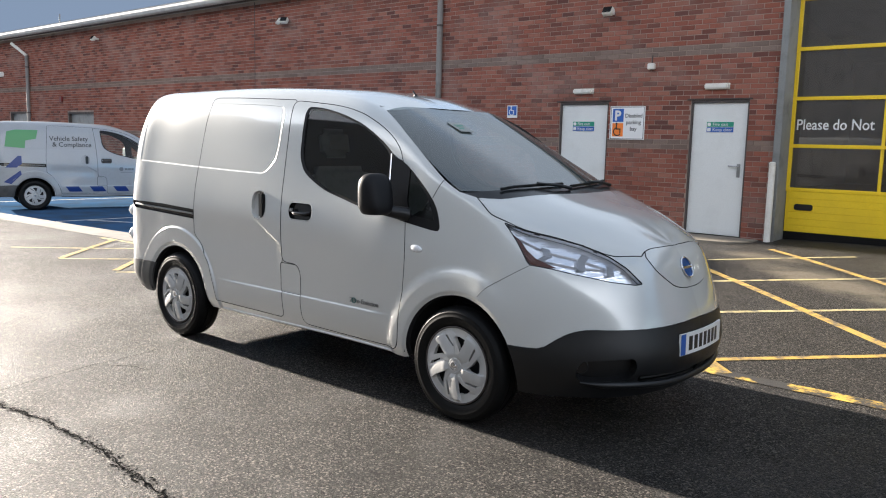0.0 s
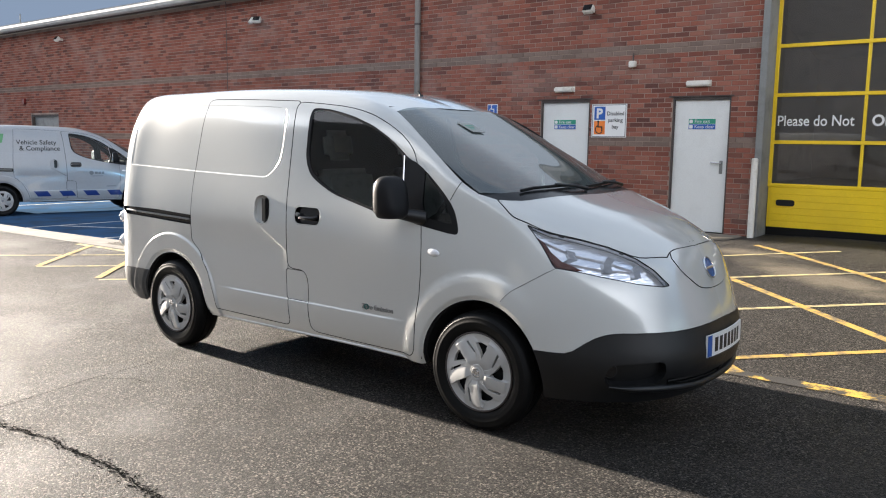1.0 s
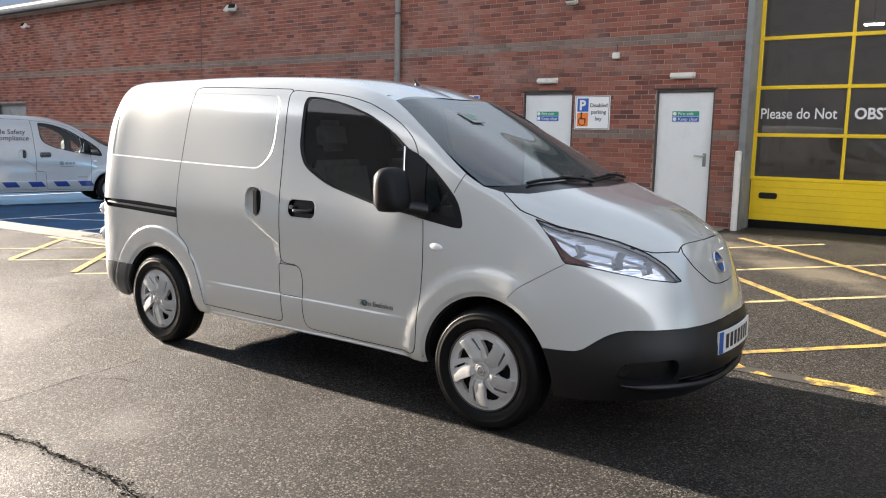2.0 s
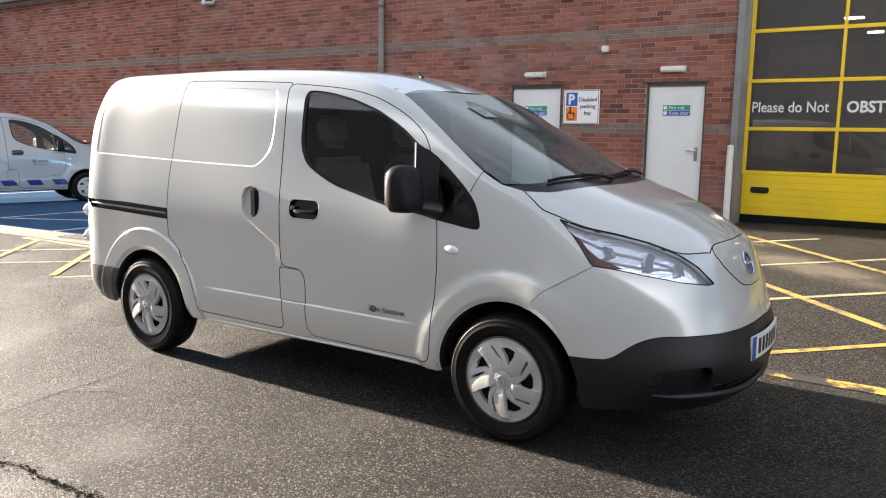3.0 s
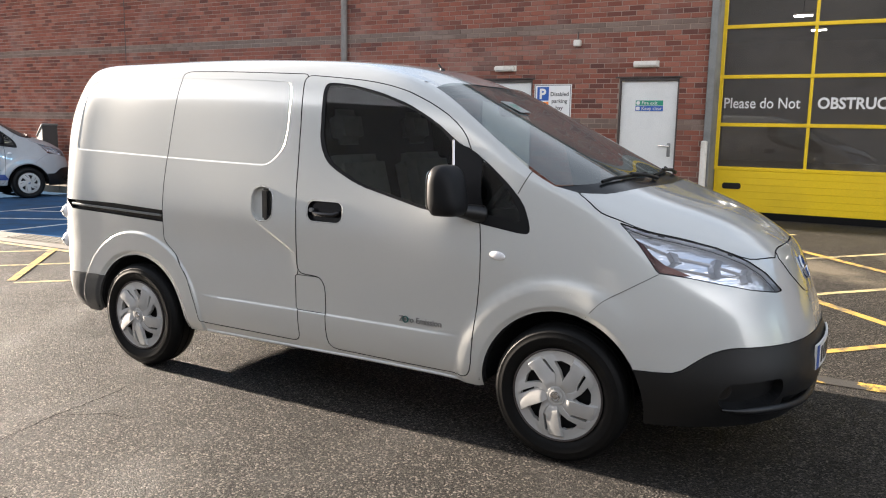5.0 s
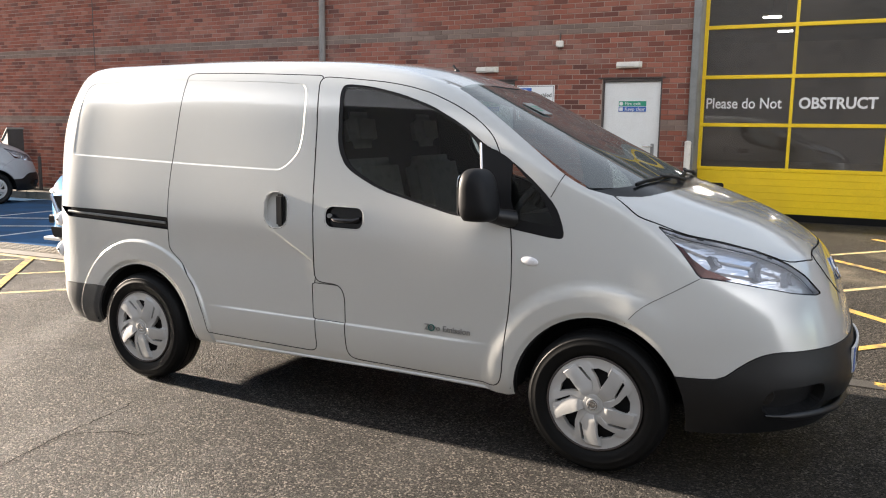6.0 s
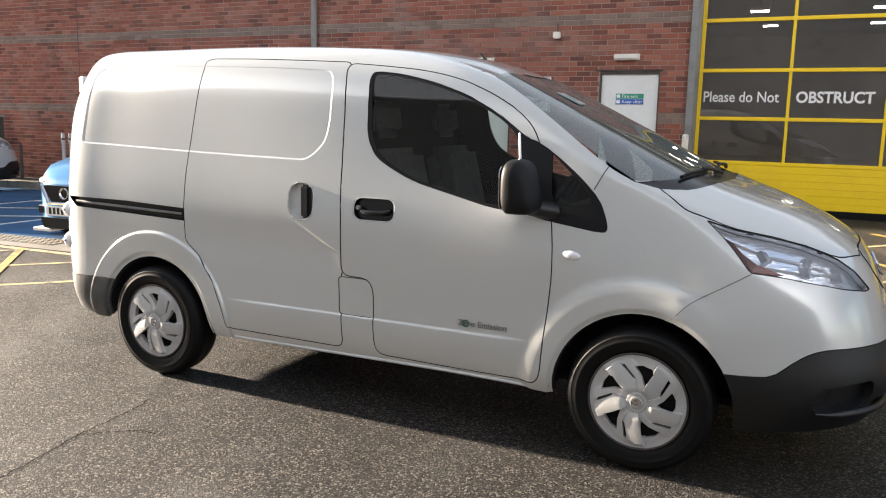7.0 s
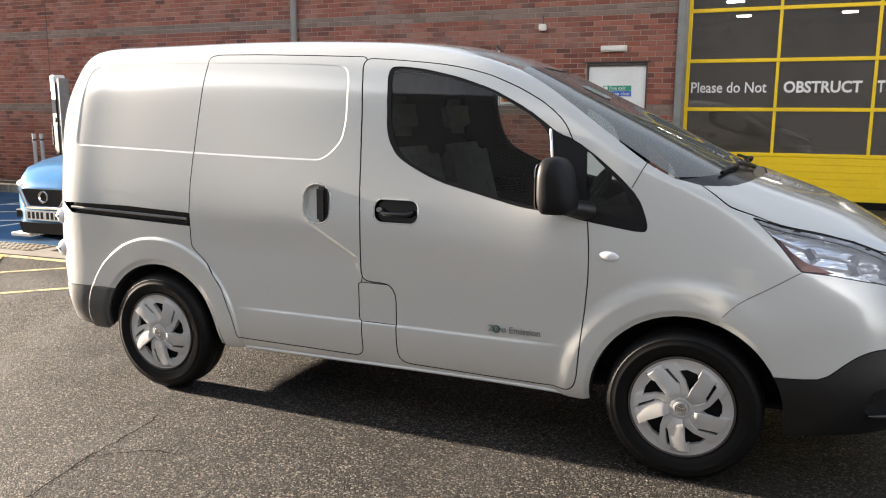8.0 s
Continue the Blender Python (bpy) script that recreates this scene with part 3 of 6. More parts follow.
def edge_distance(poly, pts):
    d = np.full(len(pts), 9.0)
    poly = np.asarray(poly, float)
    for a, b in zip(poly, np.roll(poly, -1, 0)):
        w = b - a
        t = np.clip(((pts - a) @ w) / max(w @ w, 1e-12), 0, 1)
        d = np.minimum(d, np.linalg.norm(pts - a - t[:, None] * w, axis=1))
    return d


# outlines on the flank (x, z)
DOOR_TOP = [(-1.548, 1.752), (-1.384, 1.74), (-1.179, 1.721), (-1.045, 1.70), (-.911, 1.666), (-.777, 1.612), (-.644, 1.541), (-.558, 1.469), (-.52, 1.405)]
FRONT_DOOR = DOOR_TOP + [(-.462, 1.291), (-.42, 1.052), (-.407, .939), (-.404, .81), (-.416, .651), (-.429, .489), (-.439, .36), (-.475, .318), (-.862, .319), (-1.27, .325), (-1.303, .36), (-1.304, .51), (-1.304, .655), (-1.335, .707), (-1.484, .710), (-1.484, .99), (-1.500, 1.277), (-1.52, 1.565)]
FUEL_FLAP = [(-1.50, .704), (-1.337, .703), (-1.29, .69), (-1.29, .513), (-1.50, .513)]
SLIDE_DOOR = [(-1.53, 1.757), (-1.817, 1.768), (-2.138, 1.779), (-2.40, 1.783), (-2.446, 1.772), (-2.446, 1.737), (-2.458, 1.559), (-2.472, 1.366), (-2.482, 1.24), (-2.489, 1.141), (-2.494, .979), (-2.486, .80), (-2.40, .728), (-2.30, .60), (-2.235, .44), (-2.215, .342), (-1.84, .338), (-1.515, .334), (-1.486, .36), (-1.486, .70), (-1.478, .72), (-1.478, .99), (-1.494, 1.277), (-1.512, 1.565)]
PRESSING = [(-3.304, 1.308), (-3.285, 1.56), (-3.262, 1.700), (-3.215, 1.738), (-2.85, 1.748), (-2.492, 1.746), (-2.116, 1.738), (-1.799, 1.727), (-1.63, 1.715), (-1.603, 1.66), (-1.593, 1.462), (-1.607, 1.366), (-1.660, 1.305), (-1.719, 1.268), (-2.111, 1.275), (-2.488, 1.284), (-2.957, 1.298)]
DAYLIGHT = [(-1.405, 1.695), (-1.368, 1.708), (-1.231, 1.693), (-1.06, 1.655), (-.892, 1.600), (-.726, 1.516), (-.626, 1.446), (-.575, 1.410), (-.53, 1.398), (-.47, 1.365), (-.40, 1.318), (-.30, 1.238), (-.215, 1.155), (-.166, 1.021), (-.237, 1.026), (-.414, 1.053), (-.514, 1.077), (-.72, 1.102), (-.942, 1.156), (-1.107, 1.196), (-1.25, 1.262), (-1.324, 1.308), (-1.375, 1.40)]
DOOR_GLASS = [(-1.382, 1.678), (-1.355, 1.690), (-1.231, 1.677), (-1.06, 1.638), (-.892, 1.584), (-.735, 1.504), (-.628, 1.425), (-.592, 1.26), (-.56, 1.105), (-.72, 1.120), (-.942, 1.174), (-1.10, 1.212), (-1.235, 1.276), (-1.305, 1.322), (-1.352, 1.42)]
_cx, _cz = np.mean(DOOR_GLASS, 0)
DOOR_GLASS = [(_cx + (x - _cx) * 1.02, _cz + (z - _cz) * 1.03) for x, z in DOOR_GLASS]    # up to its thin seal
QUARTER_GLASS = [(-.452, 1.352), (-.30, 1.215), (-.238, 1.118), (-.222, 1.075), (-.405, 1.098), (-.435, 1.18)]
RAIL_SLOT = [(-3.42, .992), (-2.922, .992), (-2.496, .977), (-2.492, .912), (-2.922, .926), (-3.32, .938)]
REAR_SKIRT = [(-3.62, .515), (-3.40, .522), (-3.10, .533), (-2.95, .52), (-2.95, .12), (-3.62, .12)]
SLIDE_CUP = rounded(-1.80, -1.648, .972, 1.158, .065)
DOOR_CUP = rounded(-1.412, -1.188, .996, 1.104, .040)

# outlines at the front (x, y, z)
SCREEN_TOP = [(-.80, .0, 1.716), (-.795, .34, 1.708), (-.790, .597, 1.686)]
SCREEN_SIDE = [(-.563, .671, 1.557), (-.341, .718, 1.401), (-.193, .742, 1.298), (-.085, .750, 1.242)]
SCREEN_BASE = [(.015, .727, 1.217), (.144, .624, 1.217), (.215, .398, 1.228), (.245, 0, 1.236)]
COWL_TOP = [(-.04, .715, 1.245), (.06, .61, 1.255), (.125, .398, 1.268), (.15, 0, 1.278)]
HOOD_EDGE = [(.035, .735, 1.204), (.081, .747, 1.174), (.133, .756, 1.137), (.202, .748, 1.113), (.328, .722, 1.069), (.473, .655, 1.038), (.613, .584, .998), (.72, .512, .958), (.80, .36, .95)]
HOOD_NOSE = [(.795, .315, .97), (.793, .255, .979), (.805, .117, .981), (.81, 0, .982)]
NOSE_CAP = [(.812, .337, .945), (.856, .309, .883), (.899, .224, .814), (.915, .166, .786), (.924, .063, .772), (.926, 0, .772)]
HEADLAMP = [(.215, .750, 1.100), (.328, .722, 1.064), (.459, .660, 1.036), (.585, .592, 1.002), (.709, .523, .950), (.782, .476, .898), (.847, .423, .821), (.828, .465, .818), (.745, .576, .836), (.617, .686, .868), (.52, .743, .890), (.405, .788, .904), (.386, .786, .924), (.311, .769, 1.013)]
LOWER_LINE = [(.20, .85, .495), (.362, .850, .495), (.494, .823, .498), (.53, .810, .512), (.58, .783, .552), (.637, .747, .588), (.703, .699, .606), (.786, .625, .606), (.877, .504, .606), (.947, .333, .608), (.978, .12, .614), (.982, 0, .616)]
MOUTH = [(.875, .50, .385), (.96, .22, .368), (.99, 0, .362), (.972, 0, .305), (.94, .25, .305), (.87, .49, .318)]
FOG_NICHE = [(.662, .735, .385), (.688, .722, .452), (.79, .645, .462), (.88, .53, .468), (.885, .525, .40), (.86, .56, .355), (.76, .655, .338), (.685, .72, .347)]
BUMPER_LIP = [(.69, .728, .338), (.76, .675, .326), (.85, .585, .320), (.925, .45, .312), (.975, .2, .298), (.985, 0, .295)]
PILLAR_SEAM = [(-.198, .742, 1.303), (-.225, .762, 1.25), (-.25, .779, 1.20)]
FENDER_SEAM = [(.405, .788, .900), (.303, .824, .838), (.192, .838, .768), (.12, .842, .690)]


def flat_sheet(nu=128, nv=64):
    bm = bmesh.new()
    us, vs = np.linspace(0, skin.far[0], nu), np.linspace(0, skin.far[1], nv)
    g = [[bm.verts.new((u, v, 0)) for v in vs] for u in us]
    for i in range(nu - 1):
        for j in range(nv - 1):
            bm.faces.new((g[i][j], g[i + 1][j], g[i + 1][j + 1], g[i][j + 1]))
    return bm


def reach(f):
    xs, ys = [v.co.x for v in f.verts], [v.co.y for v in f.verts]
    return min(xs), max(xs), min(ys), max(ys)


def score(bm, loop, closed=True):
    """Cut an outline into the flat sheet."""
    loop = np.asarray(loop)
    lo, hi = loop.min(0) - .002, loop.max(0) + .002
    near = {}
    for f in bm.faces:
        r = reach(f)
        if r[1] >= lo[0] and r[0] <= hi[0] and r[3] >= lo[1] and r[2] <= hi[1]:
            near[f] = r
    for a, b in zip(loop, np.roll(loop, -1, 0)) if closed else zip(loop[:-1], loop[1:]):
        if np.linalg.norm(b - a) < 1e-5:
            continue
        x0, x1, y0, y1 = min(a[0], b[0]) - 1e-5, max(a[0], b[0]) + 1e-5, min(a[1], b[1]) - 1e-5, max(a[1], b[1]) + 1e-5
        hit = [f for f, r in near.items() if r[1] >= x0 and r[0] <= x1 and r[3] >= y0 and r[2] <= y1]
        if not hit:
            continue
        geom = list({*hit, *[e for f in hit for e in f.edges], *[v for f in hit for v in f.verts]})
        res = bmesh.ops.bisect_plane(bm, geom=geom, dist=2e-5, plane_co=(a[0], a[1], 0), plane_no=(-(b[1] - a[1]), b[0] - a[0], 0))
        for f in hit:
            near.pop(f, None)
        for f in res["geom"]:
            if isinstance(f, bmesh.types.BMFace):
                near[f] = reach(f)


def smooth_step(t):
    t = np.clip(t, 0, 1)
    return t * t * (3 - 2 * t)


def pressed(p):
    """How far the sheet stands out of the plain skin at points p: pressings, wheel-arch flares, sill crease."""
    xz = p[:, (0, 2)]
    flank = p[:, 1] > .5
    d = np.zeros(len(p))
    for poly in (PRESSING,):
        poly = np.array(fillet(poly, .035))
        d -= .0024 * smooth_step(edge_distance(poly, xz) / .0060) * within(poly, xz)
    for cx, r0, r1 in ((WHEEL_X[0], .475, .555), (WHEEL_X[1], .514, .528)):
        r = np.hypot(xz[:, 0] - cx, xz[:, 1] - HUB_Z)
        fade = 1 - smooth_step((xz[:, 0] - .12) / .25) if cx == 0 else 1
        d += (.018 if cx == 0 else .013) * (1 - smooth_step((r - r0) / (r1 - r0))) * fade
        d -= .012 * (1 - smooth_step((r - .385) / .03)) * fade
    ends = smooth_step((xz[:, 0] + 2.25) / .25) * smooth_step((-.45 - xz[:, 0]) / .25)
    d += .007 * (1 - smooth_step((xz[:, 1] - .502) / .015)) * smooth_step((xz[:, 1] - .36) / .12) * ends
    # shallow scallop under the door rail
    # it runs out along a slanting crease beside the door seam
    crease = np.minimum(-1.478 - (xz[:, 1] - .815) * 1.75, -1.488)
    hollow = np.exp(-((xz[:, 1] - .82) / .10) ** 2)
    d -= .009 * hollow * smooth_step((xz[:, 0] + 2.50) / .12) * smooth_step((crease - xz[:, 0]) / .035)
    d -= .003 * hollow * smooth_step((xz[:, 0] + 1.48) / .10) * smooth_step((-.65 - xz[:, 0]) / .6)
    return d * flank


def van_regions():
    """The scored sheet and, for each of its faces, the panel that it belongs to."""
    bm = flat_sheet()
    def base(line):
        return skin.lookup(glide(line, .05), (0, 1, 2))
    screen_top, screen_side = base(SCREEN_TOP), base(SCREEN_SIDE)
    screen_base, cowl_top = base(SCREEN_BASE), base(COWL_TOP)
    hood_edge, hood_nose, cap = base(HOOD_EDGE), base(HOOD_NOSE), base(NOSE_CAP)
    for c in (screen_top, ):
        c[0, 1] = skin.far[1]
    for c in (screen_base, cowl_top):
        c[-1, 1] = skin.far[1]
    end_u = skin.far[0]
    hood_nose[-1, 0] = cap[-1, 0] = end_u
    low = base(LOWER_LINE)
    low[-1, 0] = end_u
    mouth = skin.lookup(MOUTH, (0, 1, 2))
    mouth[2, 0] = mouth[3, 0] = end_u
    corner = [end_u, 0]
    top_corner = [end_u, skin.far[1]]
    regions = [
        ("arch", skin.lookup(ring(0, HUB_Z, .385), (0, 2))),
        ("arch", skin.lookup(ring(WHEEL_X[1], HUB_Z, .378), (0, 2))),
        ("window", side(DOOR_GLASS, .055)),
        ("quarter_window", side(QUARTER_GLASS, .02)),
        ("window_surround", side(DAYLIGHT, .055)),
        ("slide_cup", side(SLIDE_CUP, .005, 1)),
        ("door_cup", side(DOOR_CUP, .005, 1)),
        ("front_door", side(FRONT_DOOR, .05)),
        ("fuel_flap", side(FUEL_FLAP, .02)),
        ("sliding_door", side(SLIDE_DOOR, .03)),
        ("rail", side(RAIL_SLOT, .012)),
        ("headlamp", solid(HEADLAMP, .012)),
        ("nose_cap", np.concatenate([hood_nose[::-1], cap])),
        ("windscreen", np.concatenate([screen_top, screen_side, cowl_top])),
        ("cowl", np.concatenate([cowl_top, screen_base[::-1], screen_side[-1:]])),
        ("bonnet", np.concatenate([screen_base[::-1], hood_edge, hood_nose, [top_corner]])),
        ("mouth", mouth),
        ("fog_niche", solid(FOG_NICHE, .03)),
        ("bumper", np.concatenate([low, [corner], [[low[0, 0], 0]]])),
        ("rear_skirt", skin.lookup(dense(REAR_SKIRT[:4], .1, False), (0, 2))),
    ]
    skirt = regions[-1][1]
    regions[-1] = ("rear_skirt", np.concatenate([[[0, skirt[0, 1]]], skirt, [[skirt[-1, 0], 0], [0, 0]]]))
    seam = base(FENDER_SEAM)
    for name, loop in regions:
        score(bm, loop)
    for c, r in ((0, .555), (0, .475), (0, .415), (WHEEL_X[1], .536), (WHEEL_X[1], .528), (WHEEL_X[1], .521), (WHEEL_X[1], .514), (WHEEL_X[1], .506), (WHEEL_X[1], .415), (0, .515), (0, .565), (0, .393), (0, .402), (WHEEL_X[1], .386), (WHEEL_X[1], .393), (WHEEL_X[1], .402)):
        score(bm, skin.lookup(ring(c, HUB_Z, r), (0, 2)))
    for poly in (PRESSING,):
        p = np.array(fillet(poly, .035))
        mid = p.mean(0)
        score(bm, side(poly, .035))
        n = np.roll(p, -1, 0) - np.roll(p, 1, 0)
        n = np.stack([-n[:, 1], n[:, 0]], 1)
        n /= np.maximum(np.linalg.norm(n, axis=1), 1e-6)[:, None]
        n *= np.sign(((mid - p) * n).sum(1))[:, None]
        for w in (-.003, .0030, .0062, .0095):
            score(bm, skin.lookup(dense(list(p + n * w)), (0, 2)))
    for w in (0, .012, .024, .036):
        score(bm, skin.lookup([(-1.478 - (z - .815) * 1.75 - w, z) for z in np.linspace(.70, .99, 12)], (0, 2)), False)
    for z in (.497, .502, .5095, .517, .522):
        score(bm, skin.lookup([(x, z) for x in np.linspace(-2.25, -.45, 20)], (0, 2)), False)
    bm.faces.ensure_lookup_table()
    mids = np.array([f.calc_center_median()[:2] for f in bm.faces])
    owner = np.full(len(mids), "body", dtype=object)
    for name, loop in regions[::-1]:
        owner[within(loop, mids)] = name
    return bm, owner, seam


def shaped(uv):
    """Points of the sheet with its pressings."""
    p = skin.at(uv)
    return p + skin.normal(uv) * pressed(p)[:, None]


def shaped_normal(uv):
    e = .0025
    du = shaped(np.clip(uv + (e, 0), 0, skin.far)) - shaped(np.clip(uv - (e, 0), 0, skin.far))
    dv = shaped(np.clip(uv + (0, e), 0, skin.far)) - shaped(np.clip(uv - (0, e), 0, skin.far))
    n = np.cross(dv, du)
    return n / np.maximum(np.linalg.norm(n, axis=1), 1e-9)[:, None]


def fair(p):
    """A single smooth bowed sheet close to the points: their heights and the sheet's normals."""
    x, y = p[:, 0], p[:, 1]
    def terms(x, y):
        return np.stack([np.ones_like(x), x, x * x, y ** 2, y ** 4, x * y ** 2, x * x * y ** 2], 1)
    c = np.linalg.lstsq(terms(x, y), p[:, 2], rcond=None)[0]
    zx = c[1] + 2 * c[2] * x + c[5] * y ** 2 + 2 * c[6] * x * y ** 2
    zy = 2 * c[3] * y + 4 * c[4] * y ** 3 + 2 * c[5] * x * y + 2 * c[6] * x * x * y
    n = np.stack([-zx, -zy, np.ones_like(x)], 1)
    return terms(x, y) @ c, n / np.linalg.norm(n, axis=1)[:, None]


def fair_side(p):
    """A plain bowed sheet for the flank's glass: its y and its normals."""
    x, z = p[:, 0], p[:, 2]
    t = np.stack([np.ones_like(x), x, x * x, z, z * z], 1)
    c = np.linalg.lstsq(t, p[:, 1], rcond=None)[0]
    n = np.stack([-c[1] - 2 * c[2] * x, np.ones_like(x), -c[3] - 2 * c[4] * z], 1)
    return t @ c, n / np.linalg.norm(n, axis=1)[:, None]


def panel_mesh(name, bm, chosen, materials, gap=.0022, depth=.014, lift=0.0, mirror=False, faired=False, fold=None):
    """One panel of the skin with its edges folded in."""
    index, faces = {}, []
    for f in chosen:
        faces.append([index.setdefault(v.index, len(index)) for v in f.verts])
    order = sorted(index, key=index.get)
    uv = np.array([bm.verts[i].co[:2] for i in order])
    p, n = shaped(uv), skin.normal(uv)
    bend = shaped_normal(uv)
    if faired:
        p = p.copy()
        if name == "windscreen":
            p[:, 2], bend = fair(p)
        else:
            p[:, 1], bend = fair_side(p)
    p = p + n * lift
    count = {}
    for f in faces:
        for a, b in zip(f, f[1:] + f[:1]):
            count.setdefault((min(a, b), max(a, b)), []).append((a, b))
    rim = [v[0] for v in count.values() if len(v) == 1]
    # edges on the middle plane stay open
    rim = [(a, b) for a, b in rim if not (abs(p[a][1]) < 1e-3 and abs(p[b][1]) < 1e-3)]
    pull = np.zeros_like(p)
    for a, b in rim:
        w = np.cross(p[b] - p[a], n[a] + n[b])
        pull[a] += w
        pull[b] += w
    size = np.linalg.norm(pull, axis=1)
    pull = np.where(size[:, None] > 1e-5, pull / np.maximum(size, 1e-6)[:, None], 0)
    if rim and gap:
        vote = 0
        for a, b in rim[:: max(1, len(rim) // 30)]:
            f = next(f for f in faces if a in f and b in f)
            vote += np.sign((p[f].mean(0) - (p[a] + p[b]) / 2) @ (pull[a] + pull[b]))
        p = p + pull * gap * (1 if vote > 0 else -1)
        pull = pull * (1 if vote > 0 else -1)
    verts, normals, smooth = list(p), list(bend), [True] * len(faces)
    if depth:
        low = {}
        for a, b in rim:
            for k in (a, b):
                if k not in low:
                    low[k] = len(verts), len(verts) + 1
                    verts += [p[k], p[k] - n[k] * depth]
                    normals += [-pull[k] if depth > 0 else pull[k]] * 2
            faces.append([low[b][0], low[a][0], low[a][1], low[b][1]])
            smooth.append(False)
    verts, normals = np.array(verts), np.array(normals)
    if mirror:
        verts, normals = verts * (1, -1, 1), normals * (1, -1, 1)
    else:
        faces = [f[::-1] for f in faces]
    me = mesh_of(name, verts, faces, materials)
    me.polygons.foreach_set("use_smooth", smooth)
    if fold:
        me.materials.append(fold)
        me.polygons.foreach_set("material_index", [0 if s else 1 for s in smooth])
    if depth >= 0:
        me.normals_split_custom_set_from_vertices([tuple(v) for v in normals])
    return me


def wheel_meshes():
    tyre = lathe([(.205, -.075), (.218, -.088), (.240, -.096), (.252, -.0972), (.255, -.0985), (.262, -.0985), (.265, -.0965), (.276, -.095), (.282, -.0945), (.284, -.0925), (.294, -.086), (.303, -.072), (.3085, -.05), (.310, -.046), (.310, -.028), (.303, -.026), (.303, -.022), (.310, -.020), (.310, .020), (.303, .022), (.303, .026), (.310, .028), (.310, .05), (.303, .075), (.285, .092), (.235, .096), (.2, .085)], 72)
    rim_outer = lathe([(.213, -.080), (.2135, -.088), (.209, -.091), (.205, -.087), (.203, -.080)], 72)
    # the trim: a domed disc with five wedge openings, five slits and stepped blades
    R, five = .212, 2 * math.pi / 5
    trim = bmesh.new()
    rs = [.030, .045, .060, .075, .09, .105, .12, .135, .15, .165, .178, .19, .20, R]
    n = 150
    polar = [[trim.verts.new((r * math.cos(2 * math.pi * k / n), r * math.sin(2 * math.pi * k / n), 0)) for k in range(n)] for r in rs]
    for p, q in zip(polar, polar[1:]):
        for k in range(n):
            trim.faces.new((p[k], q[k], q[(k + 1) % n], p[(k + 1) % n]))
    def ray(r, deg):
        return np.array((r * math.cos(radians(deg)), r * math.sin(radians(deg))))
    cuts = []
    def front(r):      # leading edge of the broad blade, degrees from the opening's middle
        return -14.0
    def slit(r):       # the slit that parts it from its small fin
        return -56 + 17 * (max(r / R, .46) - .53) / .33
    def tail(r):       # trailing edge of the fin
        return -85 + 26 * (max(r / R, .43) - .43) / .39
    for k in range(5):
        a0 = 72 * k + 81
        cuts.append(fillet([ray(.080, a0 - 13), ray(.155, a0 - 17), ray(.166, a0 - 11), ray(.169, a0 + 3), ray(.163, a0 + 15), ray(.120, a0 + 3)], .005, 3))
        cuts.append(fillet([ray(.112, a0 + slit(.112) + 3.8), ray(.176, a0 + slit(.176) + 2.6), ray(.178, a0 + slit(.178) - 2.4), ray(.110, a0 + slit(.110) - 3.2)], .003, 2))
        for edge_of in (front, tail):
            for off in (-1.2, 1.2):
                score(trim, [ray(r, a0 + edge_of(r) + off) for r in (.046, .075, .105, .135, .165, .188, .204)], False)
        score(trim, [ray(r, a0 + slit(r)) for r in (.060, .085, .112)], False)
        score(trim, [ray(r, a0 + slit(r)) for r in (.182, .204)], False)
    for c in cuts:
        score(trim, c)
    mids = np.array([f.calc_center_median()[:2] for f in trim.faces])
    gone = np.zeros(len(mids), bool)
    for c in cuts:
        gone |= within(c, mids)
    bmesh.ops.delete(trim, geom=[f for f, g in zip(trim.faces[:], gone) if g], context="FACES")
    edge = [e for e in trim.edges if e.is_boundary]
    made = bmesh.ops.extrude_edge_only(trim, edges=edge)["geom"]
    deep = {v for v in made if isinstance(v, bmesh.types.BMVert)}
    for v in trim.verts:
        x, z = v.co.x, v.co.y
        r, a = math.hypot(x, z), math.degrees(math.atan2(z, x))
        rel = (a - 81 + 14) % 72 - 72 - 14       # from the leading edge (-14) back to the next one (-86)
        e1, e2, e3 = front(r), slit(r), tail(r)
        if rel > e2:
            f = (e1 - rel) / (e1 - e2)
            rise = .0180 - .0130 * f + .003 * math.sin(math.pi * f)
            rise *= smooth_step((e1 - rel) / 1.3) if r > .06 else 1
        elif rel > e3:
            f = (e2 - rel) / (e2 - e3)
            rise = .009 - .006 * f
        else:
            rise = .0035 * (1 - smooth_step((e3 - rel) / 1.3))
        dome = -.091 + .009 * (r / R) ** 2.2
        rise = rise * smooth_step((r - .040) / .03) * (1 - smooth_step((r - .190) / .014)) + .004 * (1 - smooth_step((r - .05) / .05)) + .004 * smooth_step((r - .198) / .006)
        v.co = (x * .962, dome - float(rise) + (.006 if v in deep and r > .2 else .024 if v in deep else 0), z * .962)
    hub = lathe([(0, -.103), (.022, -.1035), (.029, -.102), (.031, -.0985), (.034, -.101), (.042, -.100), (.0445, -.0965), (.048, -.0955), (.054, -.088)], 40)
    cap = lathe([(0, -.105), (.014, -.105), (.016, -.1025)], 24)
    ring_ = lathe([(.018, -.1025), (.0190, -.1060), (.0225, -.1060), (.0235, -.1025)], 32)
    bmesh.ops.create_cube(ring_, size=1, matrix=Matrix.Translation((0, -.1045, 0)) @ Matrix.Diagonal((.044, .003, .009, 1)))
    disc = lathe([(0, -.045), (.208, -.045), (.208, -.02)], 40)
